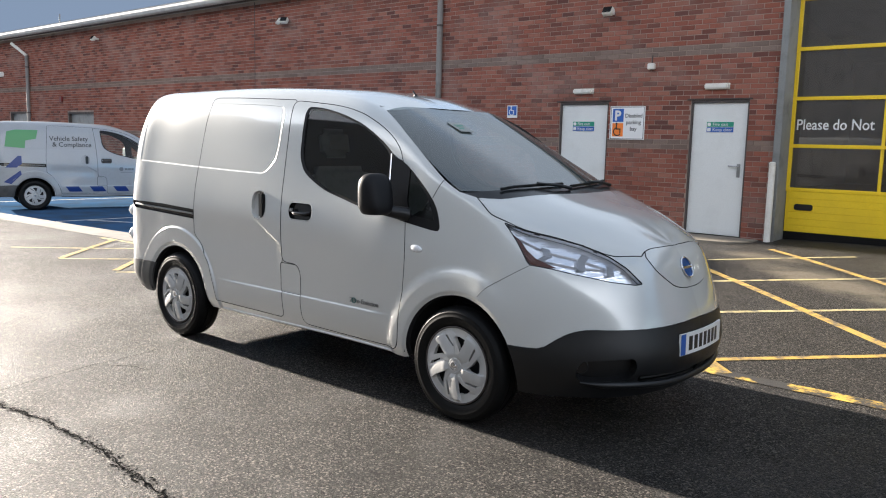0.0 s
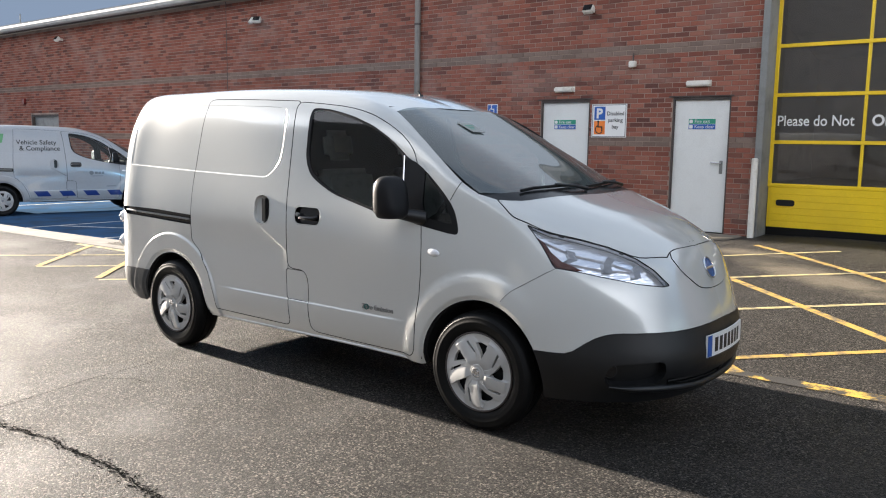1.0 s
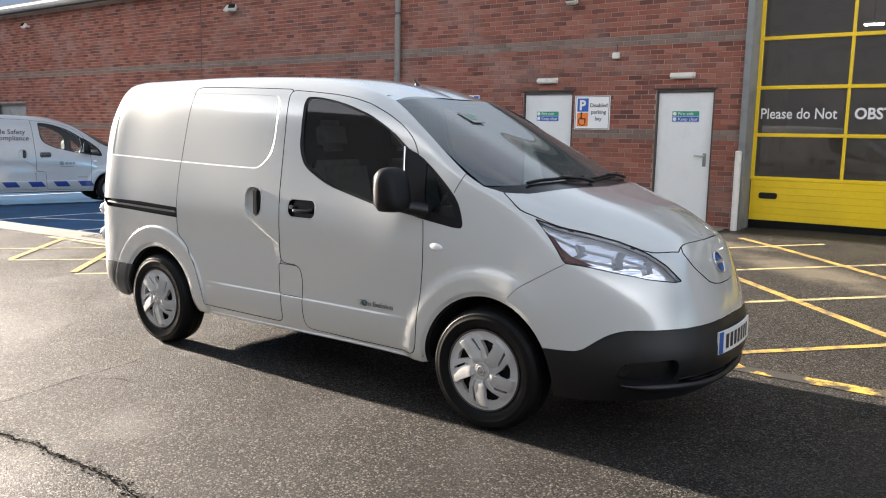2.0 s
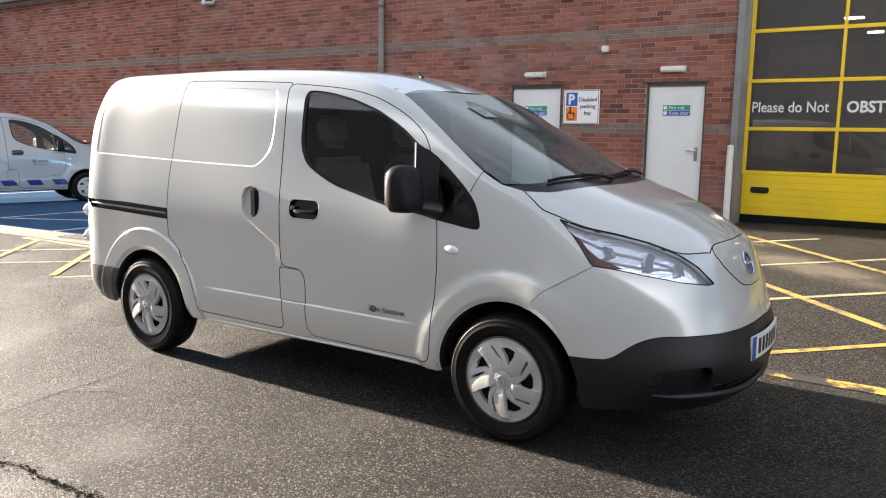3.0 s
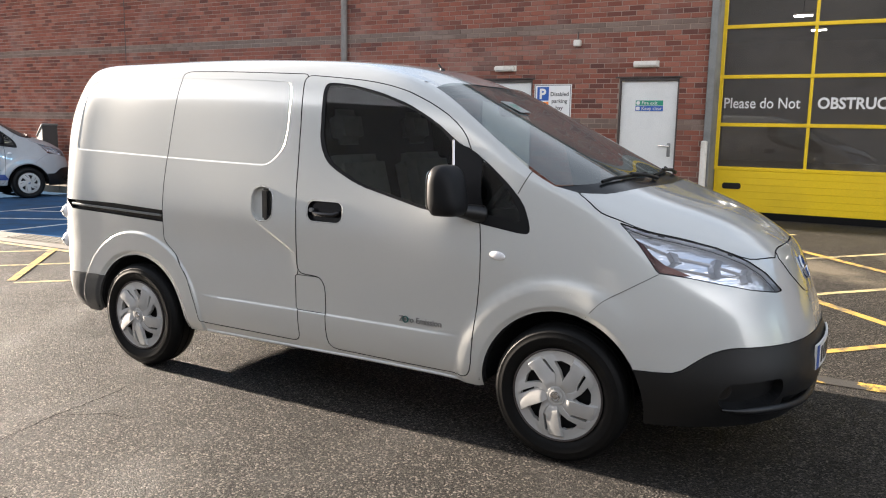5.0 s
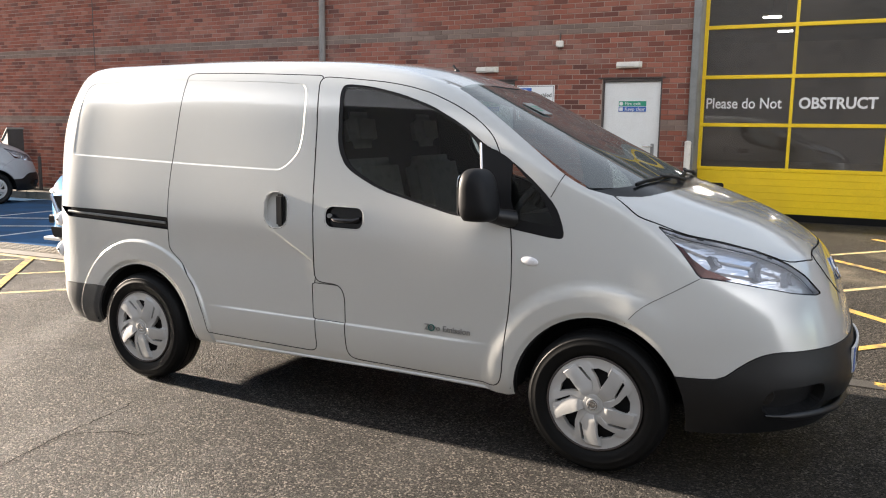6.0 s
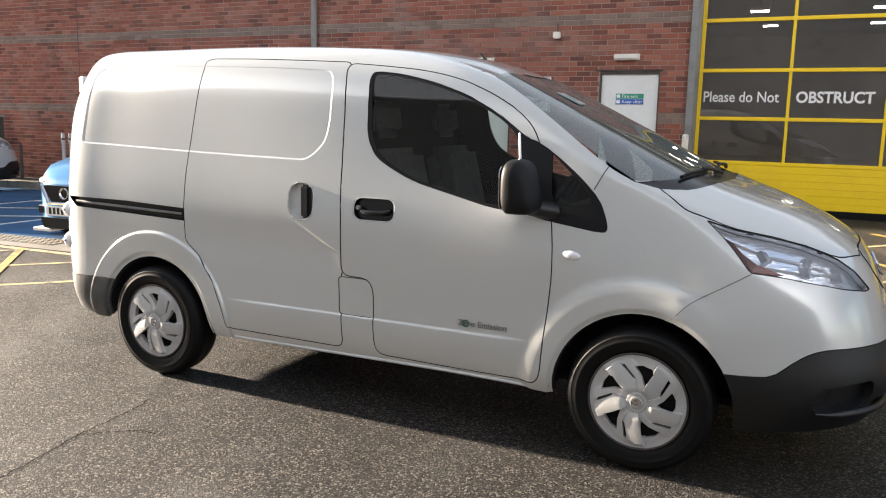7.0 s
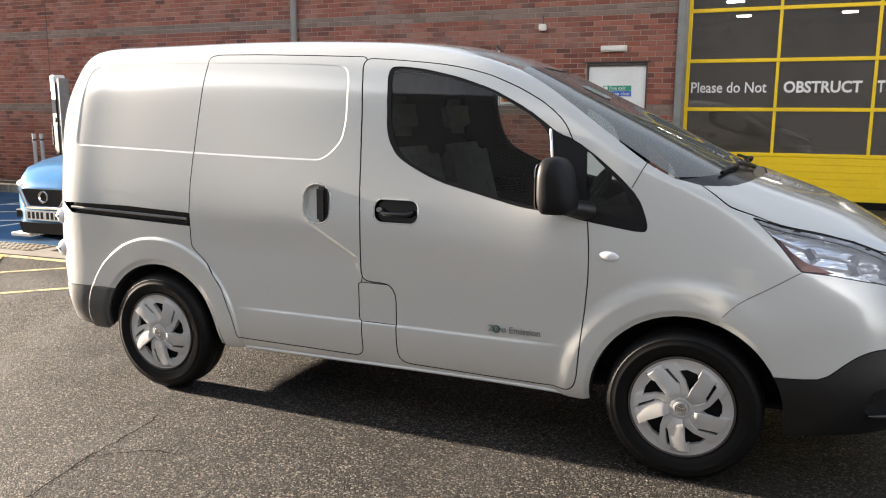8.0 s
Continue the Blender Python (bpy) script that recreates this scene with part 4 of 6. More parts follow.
    for k in range(5):
        a = k * five + .9
        rod((.13 * math.cos(a), -.055, .13 * math.sin(a)), (.13 * math.cos(a), -.045, .13 * math.sin(a)), .012, bm=disc, n=10)
    return tyre, rim_outer, trim, hub, ring_, disc, cap


def finish(bm, name, material, smooth=35):
    bmesh.ops.recalc_face_normals(bm, faces=bm.faces[:])
    me = bpy.data.meshes.new(name)
    bm.to_mesh(me)
    bm.free()
    me.materials.append(material)
    me.polygons.foreach_set("use_smooth", [True] * len(me.polygons))
    me.set_sharp_from_angle(angle=radians(smooth))
    return me


def child(name, me, parent, label="", at=None):
    ob = new(name, me)
    ob.parent = parent
    if at is not None:
        ob.matrix_basis = at
    return tagged(ob, label)


def on_skin(x, z, out=0.0):
    """A place on the right flank and its outward direction."""
    uv = skin.lookup([(x, z)], (0, 2))
    p, n = skin.at(uv)[0], skin.normal(uv)[0]
    p = p + n * out
    return Vector((p[0], -p[1], p[2])), Vector((n[0], -n[1], n[2]))


def curve_rod(points, r, n=8, bm=None):
    """One round tube along the points; r is a radius or one for each point."""
    bm = bm or bmesh.new()
    p = [Vector(q) for q in points]
    closed = len(p) > 3 and (p[0] - p[-1]).length < 1e-6
    if closed:
        p = p[:-1]
    k = len(p)
    size = list(r) if isinstance(r, (list, tuple)) else [r] * k
    way = []
    for i in range(k):
        d = p[(i + 1) % k] - p[i - 1] if closed or 0 < i < k - 1 else (p[1] - p[0] if i == 0 else p[-1] - p[-2])
        way.append(d.normalized())
    u = way[0].orthogonal().normalized()
    loops = []
    for i in range(k):
        u = (u - way[i] * u.dot(way[i])).normalized()
        w = way[i].cross(u)
        loops.append([bm.verts.new(p[i] + (u * math.cos(2 * math.pi * j / n) + w * math.sin(2 * math.pi * j / n)) * size[i]) for j in range(n)])
    shift = 0
    if closed:      # match the last ring's turn to the first
        shift = min(range(n), key=lambda h: (loops[-1][0].co - p[-1] - loops[0][h].co + p[0]).length)
    for i in range(k if closed else k - 1):
        a, b, h = loops[i], loops[(i + 1) % k], shift if i == k - 1 else 0
        for j in range(n):
            bm.faces.new((a[j], a[(j + 1) % n], b[(j + 1 + h) % n], b[(j + h) % n]))
    if not closed:
        bm.faces.new(loops[0][::-1])
        bm.faces.new(loops[-1])
    return bm


def build_van(name, label, at):
    van = thing(name, label, "van", at)
    bm, owner, seam = van_regions()
    bm.verts.ensure_lookup_table()
    bm.verts.index_update()
    by = {}
    for f, o in zip(bm.faces, owner):
        by.setdefault(o, []).append(f)
    black = bumper_black
    plan = [
        # region, part, material, gap, depth, lift, label
        ("body", "body", silver, .0020, .016, 0, "silver metallic body shell"),
        ("front_door", "front_door", silver, .0034, .016, 0, ""),
        ("sliding_door", "sliding_door", silver, .0034, .016, 0, ""),
        ("fuel_flap", "filler_flap", silver, .0022, .012, 0, ""),
        ("bonnet", "bonnet", silver, .0042, .016, 0, ""),
        ("nose_cap", "charge_flap", silver, .0024, .016, .003, ""),
        ("bumper", "lower_bumper", black, .0012, .016, .004, "black textured plastic bumper skirt"),
        ("rear_skirt", "rear_bumper_corner", worn_grey_bumper, .0012, .016, .002, "grey plastic rear bumper corner"),
        ("window_surround", "window_surround", surround_black, 0, .012, -.002, "black window surround"),
        ("window", "side_window", side_glass, -.004, 0, -.007, "tinted side glass"),
        ("quarter_window", "quarter_window", side_glass, -.002, 0, -.005, "tinted glass"),
        ("windscreen", "windscreen", screen_glass, 0, 0, -.002, "laminated glass with a painted pale haze"),
        ("cowl", "cowl_panel", frit_black, 0, .02, -.006, "black cowl panel"),
    ]
    for mirror in (True, False):
        for region, pname, m, gap, depth, lift, lab in plan:
            child(pname, panel_mesh(pname, bm, by[region], m, gap, depth, lift, mirror, region in ("windscreen", "window"), dark_void if m is silver else None), van, lab)
        # sunken places: rail slot, handle cups, fog niche, mouth
        for region, pname, m, deep in (("rail", "door_rail", black_gloss, .030), ("slide_cup", "handle_cup", silver, .026), ("door_cup", "handle_cup", black_gloss, .022), ("fog_niche", "fog_niche", black, .045), ("mouth", "air_intake", black, .055)):
            me = panel_mesh(pname, bm, by[region], m, 0, -deep, -deep, mirror)
            child(pname, me, van)
        for outline in (SLIDE_CUP, DOOR_CUP):
            loop = side(outline, .005, 1)
            q = (shaped(loop) - skin.normal(loop) * .0005) * (1, -1 if mirror else 1, 1)
            part("cup_rim", curve_rod([Vector(v) for v in [*q, q[0]]], .0030, 6), silver, van)
        lamp = child("headlamp", panel_mesh("headlamp", bm, by["headlamp"], lamp_bowl, .001, -.038, -.040, mirror), van, "clear headlamp with a chromed bowl")
        child("lens", panel_mesh("lens", bm, by["headlamp"], lamp_lens, .005, 0, -.001, mirror), lamp, "clear plastic lens")
        loop = solid(HEADLAMP, .012)
        q = (shaped(loop) - skin.normal(loop) * .003) * (1, -1 if mirror else 1, 1)
        part("gasket", curve_rod([Vector(v) for v in [*q, q[0]]], .0036, 6), black_gloss, lamp, "black lamp edge")
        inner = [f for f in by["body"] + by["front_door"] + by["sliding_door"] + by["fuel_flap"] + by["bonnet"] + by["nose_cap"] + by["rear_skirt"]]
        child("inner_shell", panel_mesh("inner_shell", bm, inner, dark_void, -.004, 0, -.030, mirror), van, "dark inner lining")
    bm.free()

    # headlamp insides
    for s, lamp in zip((1, -1), [o for o in van.children if o.name.startswith("headlamp")]):
        s = -1 if s == 1 else 1
        uv = skin.lookup([(.30, .765, 1.03), (.46, .715, .965), (.60, .64, .94), (.73, .53, .88), (.60, .66, .895), (.44, .755, .925)], (0, 1, 2))
        q, nn = skin.at(uv), skin.normal(uv)
        q = (q - nn * .034) * (1, s, 1)
        bm2 = bmesh.new()
        vs = [bm2.verts.new(v) for v in q]
        top = [bm2.verts.new(Vector(v) + Vector((0, 0, .012))) for v in q]
        for i in range(5):
            bm2.faces.new((vs[i], vs[i + 1], top[i + 1], top[i]))
        part("bezel", bm2, lamp_bowl, lamp)
        # chromed folds of the inner frame
        for (ax, ay, az), (bx, by, bz), (cx, cy, cz) in (((.425, .735, 1.00), (.445, .738, .955), (.415, .757, .930)), ((.60, .628, .972), (.588, .655, .935), (.602, .668, .893)), ((.715, .548, .925), (.705, .566, .900), (.715, .570, .868))):
            uv = skin.lookup([(ax, ay, az), (bx, by, bz), (cx, cy, cz)], (0, 1, 2))
            q, nn = skin.at(uv), skin.normal(uv)
            fold_bm = bmesh.new()
            lo_, hi_ = [fold_bm.verts.new(v) for v in (q - nn * .040) * (1, s, 1)], [fold_bm.verts.new(v) for v in (q - nn * .014 + (.012, 0, 0)) * (1, s, 1)]
            back_ = [fold_bm.verts.new(v) for v in (q - nn * .040 + (.045, -.030, 0)) * (1, s, 1)]
            for i in range(2):
                fold_bm.faces.new((lo_[i], lo_[i + 1], hi_[i + 1], hi_[i]))
                fold_bm.faces.new((hi_[i], hi_[i + 1], back_[i + 1], back_[i]))
            part("fold", fold_bm, lamp_bowl, lamp, "chromed fold", smooth=20)
        uv = skin.lookup([(.275, .768, 1.055), (.325, .757, 1.020), (.365, .757, .975), (.42, .753, .935), (.53, .730, .900), (.50, .745, .896), (.41, .785, .910), (.388, .785, .928), (.32, .768, 1.005)], (0, 1, 2))
        q = (skin.at(uv) - skin.normal(uv) * .012) * (1, s, 1)
        bm2 = bmesh.new()
        bm2.faces.new([bm2.verts.new(v) for v in q])
        part("reflector", bm2, lamp_amber, lamp, "red side reflector")

    # wheels
    tyre, rim_outer, trim, hub, ring_, disc, cap = wheel_meshes()
    meshes = [("tyre", finish(tyre, "tyre", rubber), "black tyre"), ("rim", finish(rim_outer, "rim", frame_dark), "dark steel rim edge"), ("wheel_trim", finish(trim, "wheel_trim", trim_silver), "five-bladed silver wheel trim"),
              ("hub_cover", finish(hub, "hub_cover", trim_silver), ""), ("badge_ring", finish(ring_, "badge_ring", chrome), ""), ("wheel_disc", finish(disc, "wheel_disc", dark_void), "dark steel disc"), ("hub_cap", finish(cap, "hub_cap", chrome), "")]
    for x, turn in ((WHEEL_X[0], 0), (WHEEL_X[1], -9)):
        for s in (-1, 1):
            w = thing("wheel", "", "")
            w.parent = van
            w.matrix_basis = pose(x, s * .762, HUB_Z + .007, 0, 0, 0 if s < 0 else 180) @ pose(0, 0, 0, 0, turn, 0)
            for n_, me, lab in meshes:
                child(n_, me, w, lab, Matrix.Diagonal((1.022, 1, 1.022, 1)) if n_ == "tyre" else None)
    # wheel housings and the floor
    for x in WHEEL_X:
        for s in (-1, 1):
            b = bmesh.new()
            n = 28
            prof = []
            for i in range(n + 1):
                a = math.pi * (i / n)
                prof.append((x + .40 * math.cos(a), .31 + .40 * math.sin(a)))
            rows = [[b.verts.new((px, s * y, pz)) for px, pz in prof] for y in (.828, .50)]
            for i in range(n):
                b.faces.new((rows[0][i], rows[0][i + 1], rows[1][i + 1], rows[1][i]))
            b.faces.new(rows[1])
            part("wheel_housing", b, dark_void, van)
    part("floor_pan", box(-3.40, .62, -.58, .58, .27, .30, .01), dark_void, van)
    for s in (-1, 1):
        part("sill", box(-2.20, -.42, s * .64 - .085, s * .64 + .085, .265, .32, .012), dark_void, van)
        uv = skin.lookup([(-2.19 + .113 * i, .80, .31) for i in range(16)], (0, 1, 2))
        uv[:, 1] = .006
        part("sill_lip", curve_rod([Vector(q) for q in skin.at(uv) * (1, s, 1)], .009, 10), silver, van, smooth=60)

    # cab: bulkhead, dashboard, steering wheel, seats, mirror
    part("bulkhead", plate([(-.74, .3), (.74, .3), (.77, 1.1), (.64, 1.70), (-.64, 1.70), (-.77, 1.1)], .03, axis="x", at=-1.60), cab_plastic, van)
    part("dashboard", plate([(-.55, .75), (-.58, 1.02), (-.42, 1.11), (-.08, 1.15), (.06, 1.13), (.06, .7)], 1.40, axis="y", at=-.70), cab_plastic, van, smooth=30)
    part("headlining", box(-1.58, -.86, -.58, .58, 1.70, 1.715), cab_plastic, van)
    wheel_at = pose(-.52, -.36, 1.08, 0, -62, 0)
    b = bmesh.new()
    n = 28
    for i in range(n):
        a, c = 2 * math.pi * i / n, 2 * math.pi * (i + 1) / n
        rod((.185 * math.cos(a), .185 * math.sin(a), 0), (.185 * math.cos(c), .185 * math.sin(c), 0), .015, bm=b, n=8)
    rod((-.18, 0, 0), (.18, 0, 0), .016, bm=b, n=8)
    rod((0, 0, -.16), (0, 0, .02), .05, bm=b, n=14)
    part("steering_wheel", b, cab_plastic, van, at=wheel_at)
    for y in (-.37, .37):
        seat = thing("seat", "", "")
        seat.parent = van
        seat.matrix_basis = pose(-1.12, y, .62)
        part("cushion", box(-.22, .30, -.25, .25, 0, .16, .05, segs=3), seat_cloth, seat, smooth=50)
        back = part("backrest", box(-.08, .08, -.25, .25, 0, .62, .055, segs=3), seat_cloth, seat, smooth=50)
        back.matrix_basis = pose(-.20, 0, .10, 0, -14, 0)
        head = part("headrest", box(-.05, .05, -.13, .13, 0, .20, .045, segs=3), seat_cloth, seat, smooth=50)
        head.matrix_basis = pose(-.37, 0, .76, 0, -10, 0)
    part("rear_view_mirror", box(-.02, .02, -.11, .11, -.035, .035, .012), cab_plastic, van, at=pose(-.66, 0, 1.585, 0, -15, 0))

    # door mirrors
    for s in (-1, 1):
        b = bmesh.new()
        bmesh.ops.create_uvsphere(b, u_segments=40, v_segments=24, radius=1)
        for v in b.verts:
            def puff(c, e):
                return math.copysign(abs(c) ** e, c)
            w = Vector((puff(v.co.x, .62), puff(v.co.y, .62), puff(v.co.z, .62)))
            v.co = Vector((w.x * ((.088 - .026 * w.z) if w.x > 0 else .045), w.y * (.100 - .016 * (w.x > 0) * abs(w.x)), max(w.z * .120, -.108)))
        mirror_ = part("door_mirror", b, surround_black, van, "black plastic door mirror", smooth=60)
        mirror_.matrix_basis = pose(-.535, s * .945, 1.205, 0, 0, s * 10)
        part("mirror_glass", plate(fillet([(-.078, -.09), (.078, -.09), (.082, .07), (.06, .095), (-.06, .095), (-.082, .07)], .03, 3), .004, axis="x", at=-.0475), chrome, mirror_, "mirror glass")
        arm = rod((-.51, s * .90, 1.12), (-.42, s * .79, 1.095), .030, n=14, r2=.042)
        part("mirror_arm", arm, black, van, smooth=50)
        part("mirror_foot", box(-.50, -.39, min(s * .785, s * .825), max(s * .785, s * .825), 1.065, 1.135, .014, segs=2), black, van, smooth=50)

    # flank fittings, both sides
    for s in (-1, 1):
        def flip(p, n):
            return (p, n) if s < 0 else (Vector((p.x, -p.y, p.z)), Vector((n.x, -n.y, n.z)))
        # sliding-door handle: upright grip in its cup
        p, n = flip(*on_skin(-1.695, 1.065, -.006))
        b = box(-.028, .028, -.016, .014, -.085, .085, .012, segs=2)
        part("sliding_door_handle", b, black, van, "black upright pull handle", smooth=50, at=Matrix.Translation(p))
        # front-door handle: bowed grip
        p, n = flip(*on_skin(-1.30, 1.048, -.004))
        b = bmesh.new()
        pts = [(-.080, .012), (-.055, -.006), (0, -.012), (.055, -.006), (.080, .012)]
        curve_rod([(x, (y if s < 0 else -y), -.012 if abs(x) < .06 else 0) for x, y in pts], .013, 10, b)
        part("front_door_handle", b, black_gloss, van, "black bowed handle", smooth=50, at=Matrix.Translation(p))
        p, n = flip(*on_skin(-1.385, 1.055, .002))
        part("key_lock", rod(p - n * .01, p + n * .006, .011, n=16), steel_grey, van)
        # side indicator
        p, n = flip(*on_skin(-.322, .916, .003))
        b = bmesh.new()
        bmesh.ops.create_uvsphere(b, u_segments=20, v_segments=10, radius=1, matrix=Matrix.Diagonal((.042, .012, .020, 1)))
        part("side_indicator", b, lamp_clear, van, "pale side repeater lamp", smooth=60, at=Matrix.Translation(p) @ pose(0, 0, 0, 0, 6, 0))
        part("indicator_bulb", rod(p + n * .006, p + n * .0105, .006, n=10), frame_dark, van)
        # chromed channel at the window's front edge
        a, _ = flip(*on_skin(-.612, 1.43, .004))
        c, _ = flip(*on_skin(-.562, 1.11, .004))
        part("window_channel", rod(a, c, .0055, n=8), chrome, van, "bright window channel")
        # rail lip
        a, c = on_skin(-3.38, .965, .0)[0], on_skin(-2.52, .945, .0)[0]
        pts = []
        for i in range(9):
            q, nq = on_skin(-3.34 + .82 * i / 8, .966 - .02 * i / 8, -.012)
            pts.append(q if s < 0 else Vector((q.x, -q.y, q.z)))
        part("rail_lip", curve_rod(pts, .008, 6), steel_grey, van)
        # rear lamp: two round clear lenses one over the other in a tall strip
        lampb = box(-.016, .016, -.030, .030, -.165, .165, .012, segs=2)
        tail = part("rear_lamp", lampb, lamp_clear, van, "tall clear rear lamp with two round lenses", smooth=50, at=pose(-3.458, s * .750, .81, 0, 0, -s * 60))
        for dz, r in ((.092, .050), (-.094, .054)):
            b = bmesh.new()
            bmesh.ops.create_uvsphere(b, u_segments=20, v_segments=12, radius=r)
            part("lens", b, lamp_clear, tail, "round clear lens", smooth=60, at=pose(-.012, 0, dz))
            part("lens_band", box(-r - .014, -r + .004, -r * .55, r * .55, dz - .007, dz + .007, .003), steel_grey, tail, "grey band across the lens")
        # fog lamp
        uv = skin.lookup([(.690, .722, .420)], (0, 1, 2))
        q, nq = skin.at(uv)[0] * (1, s, 1), skin.normal(uv)[0] * (1, s, 1)
        q, nq = Vector(q), Vector(nq)
        fog = part("fog_lamp", rod(q - nq * .05, q - nq * .018, .036, n=20), cab_plastic, van, "small round fog lamp", smooth=40)
        part("bezel", rod(q - nq * .019, q - nq * .0165, .033, n=24), black_gloss, fog, "thin bezel", smooth=60)
        part("lens", rod(q - nq * .018, q - nq * .014, .027, n=20), black_gloss, fog, smooth=40)

    # fender seam, bonnet badge, plate, wipers, aerial
    for s in (1, -1):
        q = (skin.at(seam) + skin.normal(seam) * (pressed(skin.at(seam)) + .0006)[:, None]) * (1, -s, 1)
        p2 = skin.lookup(dense(PILLAR_SEAM, .03, False), (0, 1, 2))
        q2 = (shaped(p2) + skin.normal(p2) * .0006) * (1, -s, 1)
        part("pillar_seam", curve_rod([Vector(v) for v in q2], .0022, 5), dark_void, van)
        part("fender_seam", curve_rod([Vector(v) for v in q], .0013, 5), dark_void, van)
    uv = skin.lookup([(.886, 0, .868)], (0, 1, 2))
    q, nq = skin.at(uv)[0], skin.normal(uv)[0]
    q, nq = Vector((q[0], 0, q[2])), Vector((nq[0], 0, nq[2])).normalized()
    emblem = part("emblem", rod(q, q + nq * .006, .054, n=32), emblem_blue, van, "round blue and chrome emblem", smooth=40)
    b = bmesh.new()
    n = 32
    turn = (nq).to_track_quat("Z", "Y").to_matrix()
    for i in range(n):
        a, c = 2 * math.pi * i / n, 2 * math.pi * (i + 1) / n
        rod(q + nq * .010 + turn @ Vector((.056 * math.cos(a), .056 * math.sin(a), 0)), q + nq * .010 + turn @ Vector((.056 * math.cos(c), .056 * math.sin(c), 0)), .005, bm=b, n=6)
    rod(q + nq * .008 + turn @ Vector((-.060, 0, 0)), q + nq * .008 + turn @ Vector((.060, 0, 0)), .008, bm=b, n=6)
    part("emblem_ring", b, chrome, emblem)
    def bent(y0, y1, z0, z1, out, deep, steps=8):
        """A thin strip that follows the bumper's bow."""
        bm_ = bmesh.new()
        rows = []
        for i in range(steps + 1):
            y = y0 + (y1 - y0) * i / steps
            x = -.31 * y * y + out
            rows.append([bm_.verts.new(q) for q in ((x, y, z0), (x, y, z1), (x - deep, y, z1), (x - deep, y, z0))])
        for p, q in zip(rows, rows[1:]):
            for j in range(4):
                bm_.faces.new((p[j], p[(j + 1) % 4], q[(j + 1) % 4], q[j]))
        bm_.faces.new(rows[0])
        bm_.faces.new(rows[-1][::-1])
        return bm_
    plate_ob = part("number_plate", bent(-.26, .26, -.056, .056, 0, .010), plate_white, van, "white front plate with a blue edge band", at=pose(1.016, 0, .504, 0, -1, 0))
    part("blue_band", bent(-.258, -.215, -.054, .054, .0015, .001, 2), sign_blue, plate_ob)
    for i in range(7):
        y = -.165 + .055 * i
        part("plate_bar", bent(y - .018, y + .018, -.037, .037, .0014, .001, 2), sign_black, plate_ob)
    part("plate_holder", box(.945, .968, -.265, .265, .44, .56, .006), black, van)
    uv = skin.lookup(glide(BUMPER_LIP, .03), (0, 1, 2))
    lip = skin.at(uv) + skin.normal(uv) * .006
    for s in (-1, 1):
        b = curve_rod([p * (1, s, 1) for p in lip], [.006 + .013 * float(smooth_step(i / 6)) for i in range(len(lip))], 12)
        part("bumper_lip", b, black, van, "", smooth=60)
    for z in (.322, .340, .358):
        part("intake_slat", curve_rod([(.958 - .10 * (abs(k) / 4) ** 2, .105 * k, z) for k in range(-4, 5)], .006, 6), black, van)
    for y0, y1 in ((-.60, -.06), (-.02, .50)):
        b = bmesh.new()
        def glassy(y, back, out):
            """A place on the glass near its lower edge, some way back up from it."""
            a = abs(y)
            x = float(np.interp(a, (0, .398, .61, .715), (.15, .125, .06, -.04))) - back
            z = float(np.interp(a, (0, .398, .61, .715), (1.278, 1.268, 1.255, 1.245))) + back * .46
            uv = skin.lookup([(x, a, z)], (0, 1, 2))
            v, w = skin.at(uv)[0], skin.normal(uv)[0]
            v = v + w * out
            return Vector((v[0], math.copysign(v[1], y), v[2]))
        line = [glassy(y0 + (y1 - y0) * i / 6, -.014 + .005 * i, .008) for i in range(7)]
        curve_rod(line, .0085, 6, b)
        arm = [glassy(y1 * .95, -.040, .008), glassy(y1 * .95 - .12, -.022, .020), line[3] + Vector((0, 0, .010))]
        wiper = part("wiper", curve_rod(arm, [.011, .009, .007], 8), black, van, "black wiper arm")
        part("blade", b, rubber, wiper, "black rubber blade")
    b = rod((-1.10, 0, 1.79), (-1.10, 0, 1.822), .024, n=16, r2=.012)
    rod((-1.10, 0, 1.815), (-1.125, 0, 1.845), .007, bm=b, n=8)
    part("aerial", b, black, van, "short stubby aerial", smooth=50)
    return van


bumper_black = worn("black grained bumper", (.0065, .0068, .0075), (.011, .011, .011), .42, scale=5, bump=.25, fine=300)
frit_black = mat("black glass band", (.010, .011, .012), .24, spec=.5)
surround_black = mat("satin black trim", (.010, .010, .011), .5, spec=.2)
worn_grey_bumper = worn("grey plastic bumper", (.075, .074, .072), (.05, .05, .05), .6, scale=6, bump=.3, fine=250)
silver_van = build_van("panel_van", "silver metallic electric panel van with black bumper parked on asphalt", pose(0, 0, 0))

paper_ob = part("notice", box(-.002, .002, -.062, .062, -.065, .065), paper, silver_van, "white paper notice inside the windscreen", at=pose(-.538, -.20, 1.600, 0, -65, 0))
for k in range(3):
    part("print_bar", box(.0022, .0035, -.04, .045 - .02 * k, .016 - .024 * k, .026 - .024 * k), sign_green, paper_ob)
# door badge: raised words with a blue-green ring for one letter
badge_metal = mat("dull badge metal", (.24, .24, .24), .35, .5)
badge = words("Zero Emission", .0415, Matrix.Translation(on_skin(-.846, .540, .002)[0]) @ pose(0, 0, 0, 90, 0, 0), badge_metal, silver_van, .0025, 1.0, name="door_badge", bold=.0003)
badge_ring = lathe([(.012, 0), (.0125, -.004), (.017, -.004), (.0175, 0)], 24)
part("enamel_ring", badge_ring, mat("blue-green enamel", (.015, .11, .10), .3), badge, "blue-green ring", at=Matrix.Translation((.040, .013, .002)) @ pose(0, 0, 0, -90, 0, 0))


